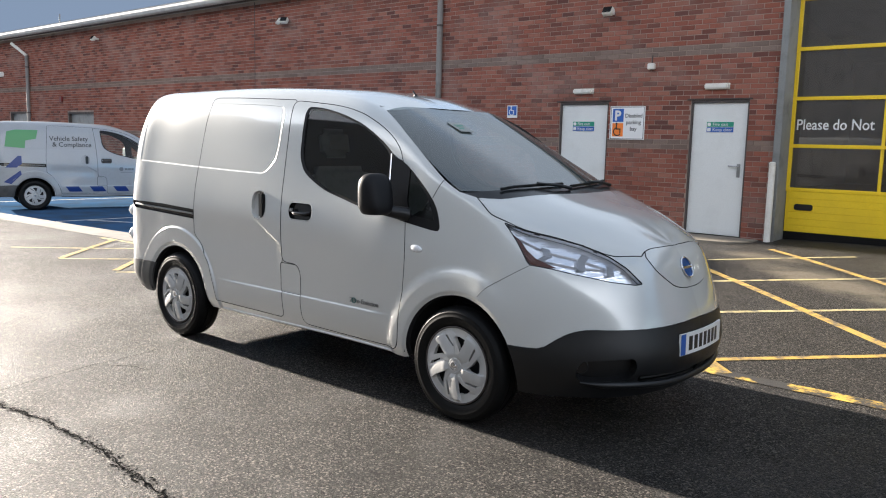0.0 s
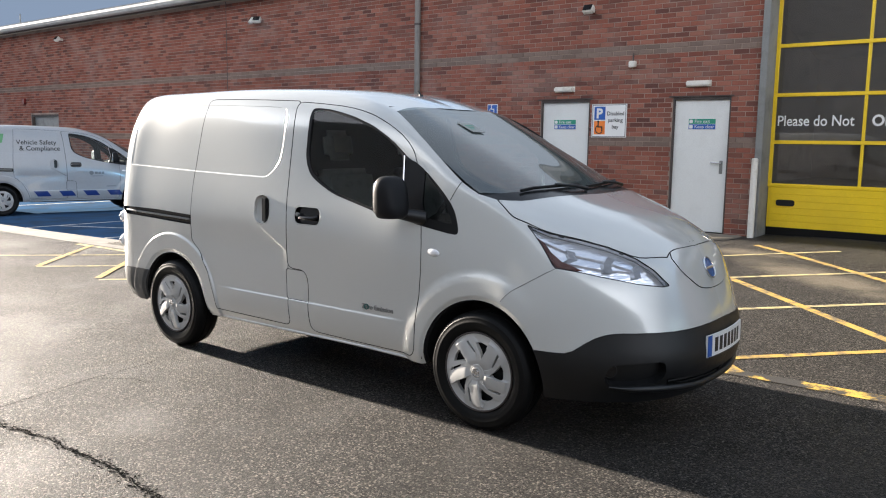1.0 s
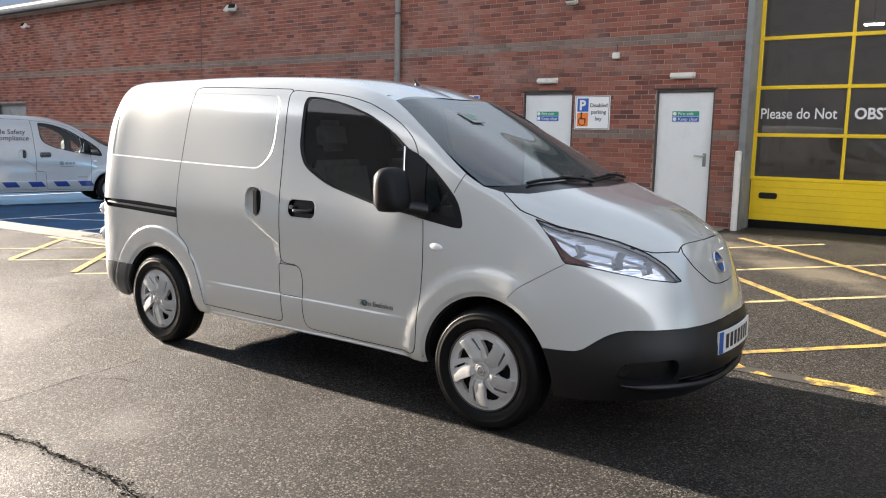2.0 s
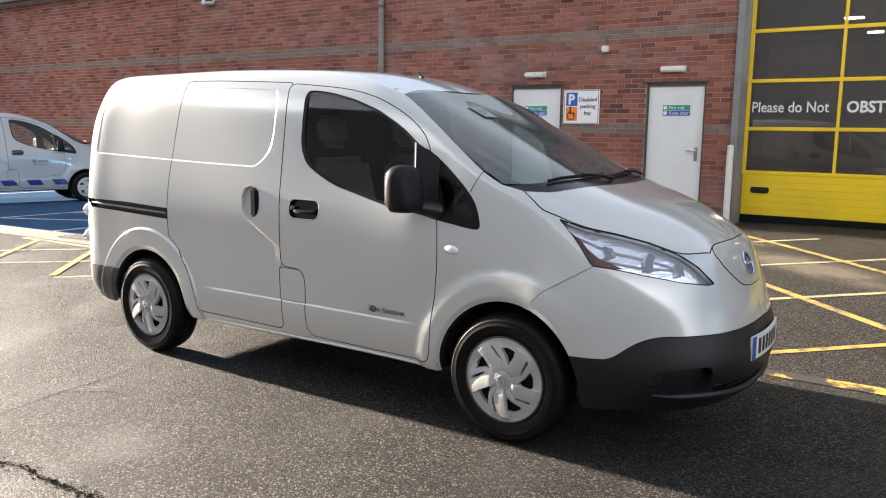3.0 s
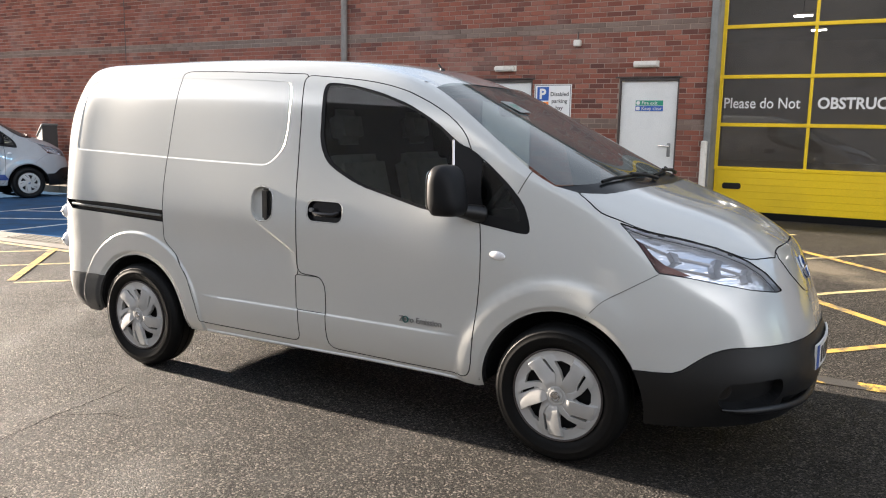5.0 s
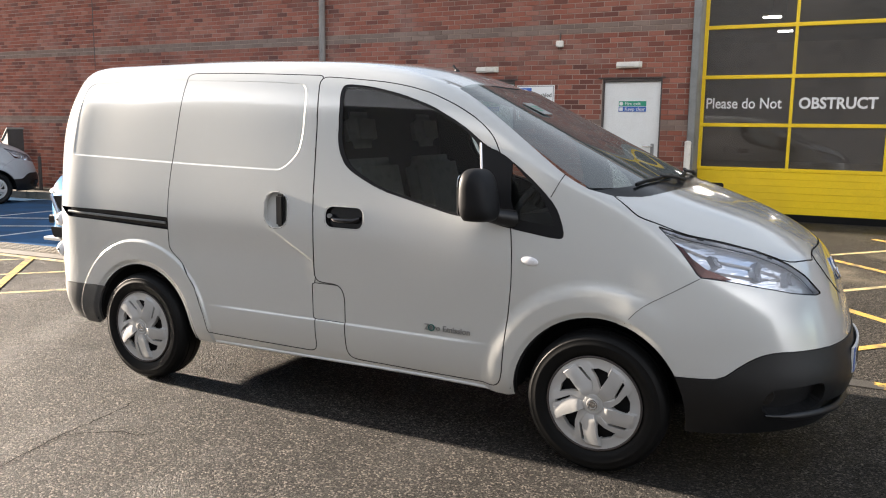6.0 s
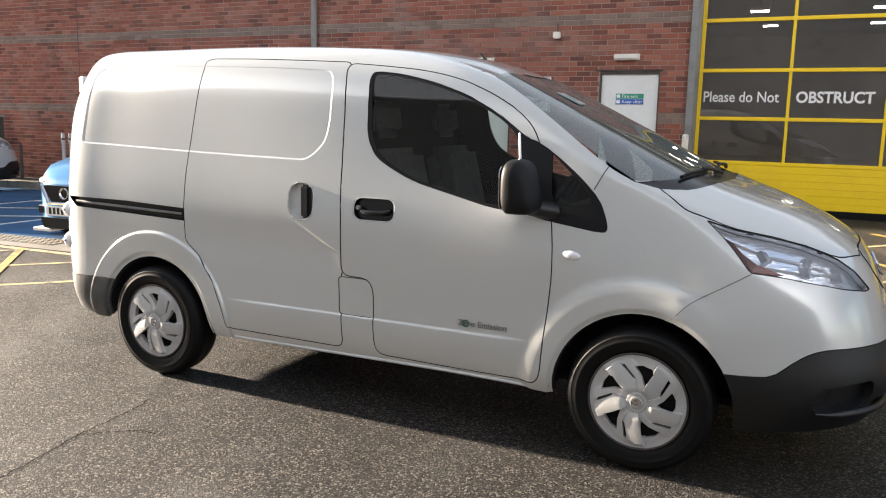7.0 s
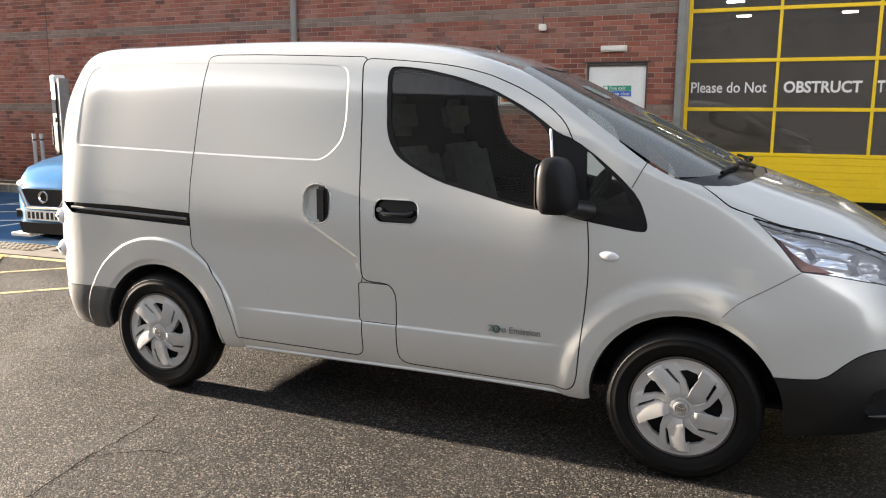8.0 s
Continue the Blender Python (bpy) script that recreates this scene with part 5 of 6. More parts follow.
# rain drops left on the flank, the wing and the bumper; they also imitate bright reflections
def rain_drops():
    rnd = random.Random(11)
    b = bmesh.new()
    fields = [(-.36, -.02, .80, 1.00, 70), (-.10, .30, .76, .98, 60), (-.30, .25, .66, .74, 25), (-3.30, -2.60, 1.02, 1.10, 30), (-3.15, -2.55, .70, .86, 30), (-2.40, -1.55, .82, 1.02, 40), (-1.35, -.50, .76, .98, 45), (-1.2, -.7, 1.02, 1.10, 12)]
    for x0, x1, z0, z1, n in fields:
        for _ in range(n):
            x, z = rnd.gauss((x0 + x1) / 2, (x1 - x0) / 4), rnd.gauss((z0 + z1) / 2, (z1 - z0) / 4)
            if min(math.hypot(x - w_, z - HUB_Z) for w_ in WHEEL_X) < .41:
                continue
            uv = skin.lookup([(x, z)], (0, 2))
            q, w = shaped(uv)[0], skin.normal(uv)[0]
            q, w = Vector((q[0], -q[1], q[2])), Vector((w[0], -w[1], w[2]))
            r = rnd.uniform(.0014, .0031)
            bmesh.ops.create_icosphere(b, subdivisions=1, radius=1, matrix=Matrix.Translation(q) @ w.to_track_quat("Z", "Y").to_matrix().to_4x4() @ Matrix.Diagonal((r, r * rnd.uniform(1, 1.5), r * .5, 1)))
    drops = part("water_drops", b, glass_material("rain water", (.95, .97, 1.0), .02), smooth=80)
    return tagged(drops, "scattered small rain drops, also stand-ins for glints, on the silver van", "drops", kind="stuff")


rain_drops()


# ---- bay door of the workshop ----
BAY_Y, PANE = 8.17, 1.215
bay = thing("sectional_door", "yellow sectional workshop door with rows of dark panes", "door")
RAILS = [.955, 1.585, 2.265, 2.965, 3.665, 4.365]
COLS = [-1.09 + PANE * i for i in range(7)]
part("bottom_panel", box(COLS[0], COLS[-1], BAY_Y - .02, BAY_Y + .03, .335, .93, .004), bay_yellow, bay, "yellow solid bottom panel")
part("rubber_seal", box(COLS[0], COLS[-1], BAY_Y - .015, BAY_Y + .025, .10, .335), rubber, bay, "black rubber seal")
for k in range(6):
    z = .338 + .0985 * k
    part("rib", box(COLS[0] + .04, COLS[-1] - .04, BAY_Y - .026, BAY_Y - .018, z, z + .0945, .002), bay_yellow, bay)
slot = part("hand_hole", plate(rounded(-.965, -.705, .655, .745, .035), .006, axis="y", at=BAY_Y - .034), black_plastic, bay, "dark hand hole with a lip")
for z in RAILS:
    part("rail", box(COLS[0], COLS[-1], BAY_Y - .03, BAY_Y + .03, z - .026, z + .026, .004), bay_yellow, bay)
for i, x in enumerate(COLS):
    w = .021 if 0 < i < 6 else .038
    part("stile", box(x - w, x + w, BAY_Y - .026, BAY_Y + .026, .93, 4.7, .004), bay_yellow, bay)
for i in range(6):
    for lo, hi in zip(RAILS, RAILS[1:]):
        b = bmesh.new()
        b.faces.new([b.verts.new((x, BAY_Y, z)) for x, z in ((COLS[i] + .02, lo + .024), (COLS[i + 1] - .02, lo + .024), (COLS[i + 1] - .02, hi - .024), (COLS[i] + .02, hi - .024))])
        part("pane", b, bay_glass, bay)
up = pose(0, 0, 0, 90, 0, 0)
for text, x, width in (("Please do Not", -1.03, 1.02), ("OBSTRUCT", .215, .975), ("T", 1.375, .09)):
    t_ = words(text, .212, Matrix.Translation((x, BAY_Y - .012, 1.822)) @ up, letter_white, bay, .0015, bold=.006 if text.isupper() else .002)
    w_ = max(v.co.x for v in t_.data.vertices) - min(v.co.x for v in t_.data.vertices)
    t_.matrix_basis = Matrix.Translation((x, BAY_Y - .012, 1.822)) @ up @ Matrix.Diagonal((width / w_, 1, 1, 1))
jamb = part("door_jamb", box(-1.198, -1.10, 7.74, 8.26, -.1, 4.75, .006), steel_grey)
tagged(jamb, "grey steel jamb of the workshop door", "door frame", kind="structure")
jamb2 = part("door_jamb", box(COLS[-1] + .01, COLS[-1] + .14, 7.74, 8.26, -.1, 4.75, .006), steel_grey)
tagged(jamb2, "grey steel jamb of the workshop door", "door frame", kind="structure")
lintel = part("wall_lintel", box(-1.2, 12, 7.80, 8.3, 4.70, 5.4), mortar)
tagged(lintel, "plain wall over the workshop door", "wall", kind="structure")
side_wall = part("wall_side", box(COLS[-1] + .14, 14, 7.80, 8.10, -.2, 4.70), mortar)
tagged(side_wall, "plain wall beyond the workshop door", "wall", kind="structure")

# the dim workshop behind it
hall_wall = worn("dim hall wall", (.34, .32, .29), (.20, .19, .175), .9, scale=.8)
hall = part("wall_hall", box(-6.2, 12, 32.0, 32.2, -.2, 5.2), hall_wall)
GABLE = [(8.3, -.2), (32, -.2), (32, 5.2), (21, 6.8), (8.3, 4.98)]
tagged(hall, "plain back wall of the workshop", "wall", kind="structure")
hall_side = part("wall_hall_side", plate(GABLE, .2, axis="x", at=-6.2), hall_wall)
tagged(hall_side, "plain side wall of the workshop", "wall", kind="structure")
hall_end = part("wall_hall_end", plate(GABLE, .2, axis="x", at=11.8), hall_wall)
tagged(hall_end, "plain end wall of the workshop", "wall", kind="structure")
hall_roof = part("ceiling", plate([(8.1, 4.86), (8.1, 4.92), (21, 6.80), (33, 5.05), (33, 4.99), (21, 6.74)], 18.4, axis="x", at=-6.2), roof_sheet)
tagged(hall_roof, "grey sheet ceiling of the workshop", "ceiling", kind="structure")
hall_floor = part("floor", box(-6.0, 11.8, 8.28, 32.0, .24, .262), concrete)
tagged(hall_floor, "concrete workshop floor", "floor", kind="structure")
tube = mat("lit tube", (.9, .9, .9), .5, emit=((1, .97, .9), 14))
tube_case = white_plastic
def strip_light(drop):
    t_ = thing("strip_light", "long white strip light hanging under the workshop ceiling", "lamp", group="workshop lights")
    part("case", box(-.24, .24, -.06, .06, .03, .09, .01), tube_case, t_)
    part("tube", box(-.22, .22, -.055, .055, -.008, .03, .006), tube, t_, "lit white tube")
    part("hanger", box(-.01, .01, -.01, .01, .09, drop), steel_grey, t_)
    return t_
first = strip_light(2.03)
first.matrix_basis = pose(-1.22, 19.3, 4.50)
for x in (1.70, 4.62, 7.5):
    copy_thing(first, pose(x, 19.3, 4.50))
second = strip_light(1.45)
second.matrix_basis = pose(-1.30, 24.9, 4.75)
for x in (1.86, 4.9, 7.9):
    copy_thing(second, pose(x, 24.9, 4.75))



# ---- steel fire doors, their frames, lamps and signs ----
def fire_door(x0, x1, lever):
    z0, z1 = .215, 2.205
    fr = part("door_frame", box(x0 - .024, x0, WALL_Y - .005, WALL_Y + .12, z0 - .02, z1 + .04, .003), frame_dark)
    box_bm = box(x1, x1 + .018, WALL_Y - .005, WALL_Y + .12, z0 - .02, z1 + .04, .003)
    tagged(fr, "dark narrow steel door frame", "door frame", kind="structure")
    part("frame_jamb", box_bm, frame_dark, fr)
    part("frame_head", box(x0, x1, WALL_Y - .005, WALL_Y + .12, z1, z1 + .04, .003), frame_dark, fr)
    part("drip_board", box(x0 - .09, x1 + .06, WALL_Y - .022, WALL_Y + .02, z1 + .042, z1 + .062, .003), frame_dark, fr, "dark drip board over the door")
    d = thing("fire_door", "white painted steel fire door, closed, with an exit sign", "door", group="fire doors")
    part("leaf", box(x0, x1, WALL_Y + .035, WALL_Y + .08, z0, z1, .004), door_white, d)
    plate_ = part("exit_sign", box(x0 + .22, x0 + .64, WALL_Y + .028, WALL_Y + .034, 1.76, 1.925, .002), sign_white, d, "green and blue exit sign")
    part("green_band", box(x0 + .225, x0 + .635, WALL_Y + .0255, WALL_Y + .0275, 1.845, 1.92), sign_green, plate_)
    part("blue_band", box(x0 + .225, x0 + .635, WALL_Y + .0255, WALL_Y + .0275, 1.765, 1.84), sign_blue, plate_)
    for k, (text, z) in enumerate((("Fire exit", 1.860), ("Keep clear", 1.780))):
        words(text, .070, Matrix.Translation((x0 + .315, WALL_Y + .0235, z)) @ up, letter_white, plate_, .0008)
        part("pictogram", plate(rounded(x0 + .235, x0 + .290, z - .004, z + .048, .01 if k else .02), .002, axis="y", at=WALL_Y + .0235), letter_white, plate_)
    if lever:
        h = part("door_handle", box(x1 - .115, x1 - .065, WALL_Y + .022, WALL_Y + .036, 1.10, 1.30, .006), steel_grey, d, "steel lever handle")
        part("lever", rod((x1 - .09, WALL_Y - .01, 1.26), (x1 - .235, WALL_Y - .012, 1.265), .011, n=10), chrome, h)
        part("spindle", rod((x1 - .09, WALL_Y + .03, 1.26), (x1 - .09, WALL_Y - .012, 1.26), .012, n=10), chrome, h)
    return d


fire_door(-4.80, -3.915, False)
fire_door(-2.455, -1.615, True)


def old_door(x0, x1, z1):
    d = thing("side_door", "grey painted steel door in the far brick wall", "door")
    part("leaf", box(x0 + .05, x1 - .05, WALL_Y + .10, WALL_Y + .15, -.15, z1 - .05, .004), steel_grey, d)
    part("frame_head", box(x0, x1, WALL_Y + .02, WALL_Y + .16, z1 - .06, z1), frame_dark, d)
    for a, b in ((x0, x0 + .05), (x1 - .05, x1)):
        part("frame_jamb", box(a, b, WALL_Y + .02, WALL_Y + .16, -.15, z1 - .06), frame_dark, d)


old_door(-23.25, -21.52, 2.20)
old_door(-27.7, -26.16, 2.24)


def bulkhead_lamp(x, z):
    l = thing("bulkhead_lamp", "white plastic emergency lamp over the fire door", "lamp", group="door lamps")
    part("base", box(x - .19, x + .19, WALL_Y - .02, WALL_Y - .004, z - .045, z + .045, .004), white_plastic, l)
    part("cover", box(x - .18, x + .18, WALL_Y - .085, WALL_Y - .02, z - .04, z + .04, .018, segs=2), white_plastic, l, "milky cover", smooth=50)


bulkhead_lamp(-2.09, 2.445)
bulkhead_lamp(-4.37, 2.42)

sounder = thing("alarm_box", "small white alarm box on the brick wall", "alarm")
part("case", box(-3.215, -3.105, WALL_Y - .08, WALL_Y - .004, 2.73, 2.825, .01, segs=2), white_plastic, sounder, smooth=50)
part("cable", rod((-3.16, WALL_Y - .02, 2.82), (-3.16, WALL_Y - .02, 2.95), .009, n=8), frame_dark, sounder)


def flood(x, z, wide=True):
    f = thing("flood_light", "small white twin floodlight fixed high on the wall", "lamp", group="floodlights")
    part("bracket", box(x - .03, x + .03, WALL_Y - .10, WALL_Y - .004, z - .03, z + .03, .004), white_plastic, f)
    for s in (-1, 1) if wide else (0,):
        h = part("head", box(-.09, .09, -.05, .05, -.07, .07, .02, segs=2), white_plastic, f, smooth=50)
        h.matrix_basis = pose(x + s * .10, WALL_Y - .17, z, -35, 0, s * 25)
        part("glass", box(-.075, .075, -.053, -.049, -.055, .055), black_gloss, h, "dark lamp glass")


flood(-3.90, 3.66, False)
flood(-12.2, 4.16)
flood(-21.06, 4.34, False)

# parking sign and small wheelchair sign
def chair_sign(parent, x, z, s, y, ink):
    """A plain seated pictogram of size s."""
    b = rod((x - .10 * s, y, z + .40 * s), (x - .10 * s, y - .002, z + .40 * s), .075 * s, n=14)
    box(x - .145 * s, x - .055 * s, y - .002, y, z + .02 * s, z + .32 * s, bm=b)
    box(x - .10 * s, x + .20 * s, y - .002, y, z + .02 * s, z + .10 * s, bm=b)
    box(x + .13 * s, x + .21 * s, y - .002, y, z - .22 * s, z + .06 * s, bm=b)
    for i in range(14):
        a, c = math.pi * (.55 + 1.25 * i / 14), math.pi * (.55 + 1.25 * (i + 1) / 14)
        rod((x - .03 * s + .26 * s * math.cos(a), y - .001, z - .10 * s + .26 * s * math.sin(a)), (x - .03 * s + .26 * s * math.cos(c), y - .001, z - .10 * s + .26 * s * math.sin(c)), .032 * s, bm=b, n=6)
    part("pictogram", b, ink, parent)


sign = thing("parking_sign", "white disabled parking bay sign with blue and orange squares", "sign")
part("board", box(-3.85, -3.23, WALL_Y - .022, WALL_Y - .012, 1.63, 2.165, .003), sign_white, sign, "white board")
for a in ((-3.835, -3.245, 1.640, 1.648), (-3.835, -3.245, 2.147, 2.155), (-3.835, -3.827, 1.648, 2.147), (-3.253, -3.245, 1.648, 2.147)):
    part("border", box(a[0], a[1], WALL_Y - .024, WALL_Y - .0222, a[2], a[3]), sign_black, sign)
part("blue_square", box(-3.80, -3.605, WALL_Y - .024, WALL_Y - .0222, 1.915, 2.125), sign_blue, sign)
part("orange_square", box(-3.80, -3.605, WALL_Y - .024, WALL_Y - .0222, 1.68, 1.895), sign_orange, sign)
words("P", .215, Matrix.Translation((-3.765, WALL_Y - .0255, 1.945)) @ up, letter_white, sign, .0008, bold=.008)
for k, text in enumerate(("Disabled", "parking", "bay")):
    words(text, .088, Matrix.Translation((-3.425, WALL_Y - .0245, 1.985 - .105 * k)) @ up, sign_black, sign, .0008, align="CENTER", bold=.001)
chair_sign(sign, -3.70, 1.785, .25, WALL_Y - .0242, sign_black)
small = thing("wheelchair_sign", "small blue and white wheelchair symbol sign", "sign")
part("board", box(-5.935, -5.715, WALL_Y - .020, WALL_Y - .010, 1.985, 2.205, .003), sign_white, small)
part("blue_square", box(-5.92, -5.73, WALL_Y - .0225, WALL_Y - .0202, 2.03, 2.19), sign_blue, small)
chair_sign(small, -5.825, 2.105, .20, WALL_Y - .0227, letter_white)


# ---- rain pipes, gutter, roof ----
def rain_pipe(x, bend):
    p = thing("rain_pipe", "grey round rain pipe clipped to the brick wall", "pipe", group="rain pipes")
    top = 4.55 if not bend else 4.10
    part("pipe", rod((x, WALL_Y - .085, .0), (x, WALL_Y - .085, top), .056, n=20), pipe_grey, p, smooth=50)
    if bend:
        part("swan_neck", rod((x, WALL_Y - .085, 4.10), (x - .45, 7.42, 4.50), .050, n=16), white_plastic, p, smooth=50)
    else:
        part("outlet", rod((x, WALL_Y - .085, 4.50), (x, 7.42, 4.68), .056, n=16), pipe_grey, p, smooth=50)
    for z in (.6, 2.2, 3.72):
        part("clip", lathe([(.060, -.02), (.064, -.02), (.064, .02), (.060, .02)], 20), frame_dark, p, at=pose(x, WALL_Y - .085, z, 90, 0, 0))


rain_pipe(-7.53, False)
rain_pipe(-25.94, True)
gut = bmesh.new()
prof = [(7.50, 4.86), (7.36, 4.86), (7.35, 4.80), (7.37, 4.735), (7.42, 4.705), (7.50, 4.71)]
n_seg = 18
for i in range(n_seg):
    a, b = -34 + (34 + 12) * i / n_seg, -34 + 46 * (i + 1) / n_seg - .008
    plate(prof, b - a, bm=gut, axis="x", at=a)
g_ = part("gutter", gut, gutter_grey)
tagged(g_, "pale grey boxed gutter along the eaves", "gutter", kind="structure")
# soffit board, its colour darkened to stand for the eaves' shadow
soffit = part("soffit", box(-34, 12, 7.50, 7.80, 4.745, 4.79), worn("shade-toned soffit board", (.055, .042, .036), (.035, .028, .025), .8, scale=3))
tagged(soffit, "soffit board under the eaves, coloured dark as shade", "soffit", kind="structure")
roof = part("roof", plate([(7.38, 4.865), (7.38, 4.90), (21, 6.9), (33.5, 5.1), (33.5, 5.065), (21, 6.865)], 46, axis="x", at=-34), roof_sheet)
tagged(roof, "low grey sheet roof of the workshop", "roof", kind="structure")
mast = thing("roof_mast", "thin grey mast on the roof", "mast")
part("mast", rod((-27.3, 9.5, 5.1), (-27.3, 9.5, 5.82), .022, n=8), steel_grey, mast)
joint = part("wall_joint", box(-13.42, -13.40, WALL_Y - .0085, WALL_Y - .004, -.2, 4.7), frame_dark)
tagged(joint, "dark movement joint in the brickwork", "joint", kind="structure")

# ---- raised step before the doors, footway along the wall, post ----
step = thing("door_step", "pale concrete step with a rounded end before the doors", "step", kind="structure")
outline = [(-6.2, 7.80), (-6.2, 7.02), (-1.85, 7.02), (-1.55, 7.10), (-1.36, 7.30), (-1.30, 7.55), (-1.30, 7.80)]
part("slab", plate(fillet(outline, .12, 4), .19, axis="z", at=.015), concrete, step)
footway = worn("dark weathered footway", (.085, .075, .062), (.05, .045, .038), .9, scale=1.5, bump=.5)
shader(footway).inputs["Specular IOR Level"].default_value = .06
foot = part("pavement", box(-34, -6.2, 7.05, 7.80, -.25, .055, .012), footway)
tagged(foot, "pale concrete footway along the foot of the wall", "pavement", kind="structure")
kerbs = [("kerb", -33.9 + .915 * i) for i in range(30)]
for name_, x in kerbs:
    part(name_, box(x, x + .905, 6.93, 7.045, -.25, .05 + random.uniform(-.004, .004), .012), kerb_stone, foot)
post = thing("guard_post", "white painted steel guard post beside the workshop door", "post")
part("post", rod((-1.165, 7.67, .05), (-1.165, 7.67, 1.335), .046, n=24), white_plastic, post, smooth=50)
part("cap", lathe([(0, .018), (.03, .014), (.046, 0)], 24), white_plastic, post, smooth=60, at=pose(-1.165, 7.67, 1.335, 90, 0, 0))

call = thing("fire_alarm_point", "small red fire alarm box on the brick wall", "alarm")
part("case", box(-23.70, -23.52, WALL_Y - .07, WALL_Y - .004, 2.53, 2.70, .012, segs=2), mat("red alarm plastic", (.14, .015, .012), .5), call, smooth=50)
wall_lamp = thing("wall_lamp", "small pale lamp fixed on the far brick wall", "lamp")
part("body", box(-28.45, -28.05, WALL_Y - .12, WALL_Y - .004, 3.48, 3.64, .02, segs=2), white_plastic, wall_lamp, smooth=50)


# ---- blue disabled bays behind the van, their lines, left hatching ----
blue = tagged(new("bay_surface", sheet(-30, -5.6, 2.35, 6.93, .5, .004, "bay_surface", bay_blue)), "faded blue painted surface of the parking bays", "bay", kind="structure")
strip = tagged(new("edge_strip", sheet(-30, -5.6, 1.78, 2.35, .4, .006, "edge_strip", worn("weathered concrete strip", (.15, .134, .11), (.085, .078, .065), .9, scale=1.8, amount=(.42, .66), bump=.5))), "pale worn concrete strip edging the blue bays", "kerb", kind="structure")
for x in (-12.0, -9.4, -6.7, -17.3):
    stripe("bay_line", (x, 2.36), (x + .25, 6.9), .10, line_white, "worn white line of the blue bays", .008)
for k in range(3):
    stripe("bay_line", (-11.9, 2.9 + 1.2 * k), (-9.5, 3.9 + 1.2 * k), .10, line_white, "worn white cross line of the blue bays", .009)
for k in (8.85, 7.43, 6.02, 4.6):
    stripe("road_marking", (.25 - k, .25), (1.72 - k, 1.72), .07, line_pale, "faded yellow hatching line on the asphalt")
for k in (-6.92, -5.58, -4.2):
    stripe("road_marking", (k - 1.72, 1.72), (k - .28, .28), .08, line_yellow, "worn yellow hatching line on the asphalt", .007)
stripe("road_marking", (-9.0, 1.70), (-3.4, 1.66), .10, line_pale, "faded yellow edge line of the hatching", .0055)

# studded paving where the bays meet the yard
paving = tagged(new("pavement_tactile", sheet(-8.75, -7.2, 1.99, 2.34, .3, .012, "pavement", concrete)), "pale studded paving slabs", "pavement", kind="structure")
stud_me = finish(rod((0, 0, 0), (0, 0, .008), .022, n=10, r2=.016), "stud", concrete)
for i in range(20):
    for j in range(4):
        x, y = -8.70 + .076 * i, 2.03 + .085 * j
        child("stud", stud_me, paving, at=pose(x, y, ground_z(x, y) + .012))


# ---- cracks in the asphalt ----
crack_dark = worn("open crack", (.010, .010, .0095), (.020, .019, .018), 1.0)
shader(crack_dark).inputs["Specular IOR Level"].default_value = 0


def crack(points, width, seed):
    rnd = random.Random(seed)
    pts = [np.array(p, float) for p in points]
    line = []
    for a, b in zip(pts, pts[1:]):
        n = max(2, int(np.linalg.norm(b - a) / .035))
        line += [a + (b - a) * i / n + np.array([rnd.uniform(-.012, .012), rnd.uniform(-.012, .012)]) for i in range(n)]
    v, f = [], []
    def chip(c, r):
        """A small ragged pit."""
        k, turn = len(v), rnd.uniform(0, 6.3)
        for q in range(6):
            a, e = turn + q * math.pi / 3, r * rnd.uniform(.5, 1.2)
            p = c + np.array([e * math.cos(a), e * math.sin(a)])
            v.append((p[0], p[1], ground_z(*p) + .003))
        f.append(tuple(range(k, k + 6)))
    for i in range(len(line) - 1):
        d = line[i + 1] - line[i]
        s = np.array([-d[1], d[0]]) / np.linalg.norm(d)
        w = width * min(1, i / 5 + .2) * min(1, (len(line) - i) / 6)
        for k in range(9):
            c = line[i] + d * rnd.random() + s * rnd.gauss(0, .55) * w
            chip(c, rnd.uniform(.05, .24) * w + .0012)
        k = len(v)
        t = min(rnd.uniform(.14, .34) * w + .001, .0028)
        for c in (line[i] - s * t, line[i] + s * t, line[i + 1] + s * t * .8, line[i + 1] - s * t * .8):
            v.append((c[0], c[1], ground_z(*c) + .0032))
        f.append((k, k + 1, k + 2, k + 3))
    return tagged(new("crack", mesh_of("crack", v, f, crack_dark)), "ragged dark crack in the asphalt", "crack", kind="structure")


crack([(-2.20, -2.75), (-2.26, -2.30), (-2.31, -2.06), (-2.34, -1.90), (-2.40, -1.68), (-2.40, -1.48), (-2.43, -1.30), (-2.47, -1.12)], .011, 3)
crack([(-2.45, -2.46), (-1.97, -2.40), (-1.76, -2.36), (-1.50, -2.33), (-1.39, -2.34), (-1.06, -2.33), (-.82, -2.345), (-.53, -2.37), (-.3, -2.39), (-.05, -2.44)], .036, 5)
crack([(-2.40, -1.68), (-2.2, -1.52), (-1.95, -1.45)], .008, 7)


# ---- white sister van in the bays ----
white_van = copy_thing(silver_van, pose(-14.725, 5.98, -.112, 0, 0, 73.4))
white_van.name = "panel_van"
tagged(white_van, "white electric panel van with blue and green livery in a bay", "van")
for o in white_van.children_recursive:
    if o.type == "MESH" and o.material_slots and o.material_slots[0].material == silver:
        o.material_slots[0].link = "OBJECT"
        o.material_slots[0].material = white_paint
for o in list(white_van.children_recursive):
    if o.name.split(".")[0] in ("notice", "print_bar", "door_badge", "enamel_ring"):
        bpy.data.objects.remove(o)
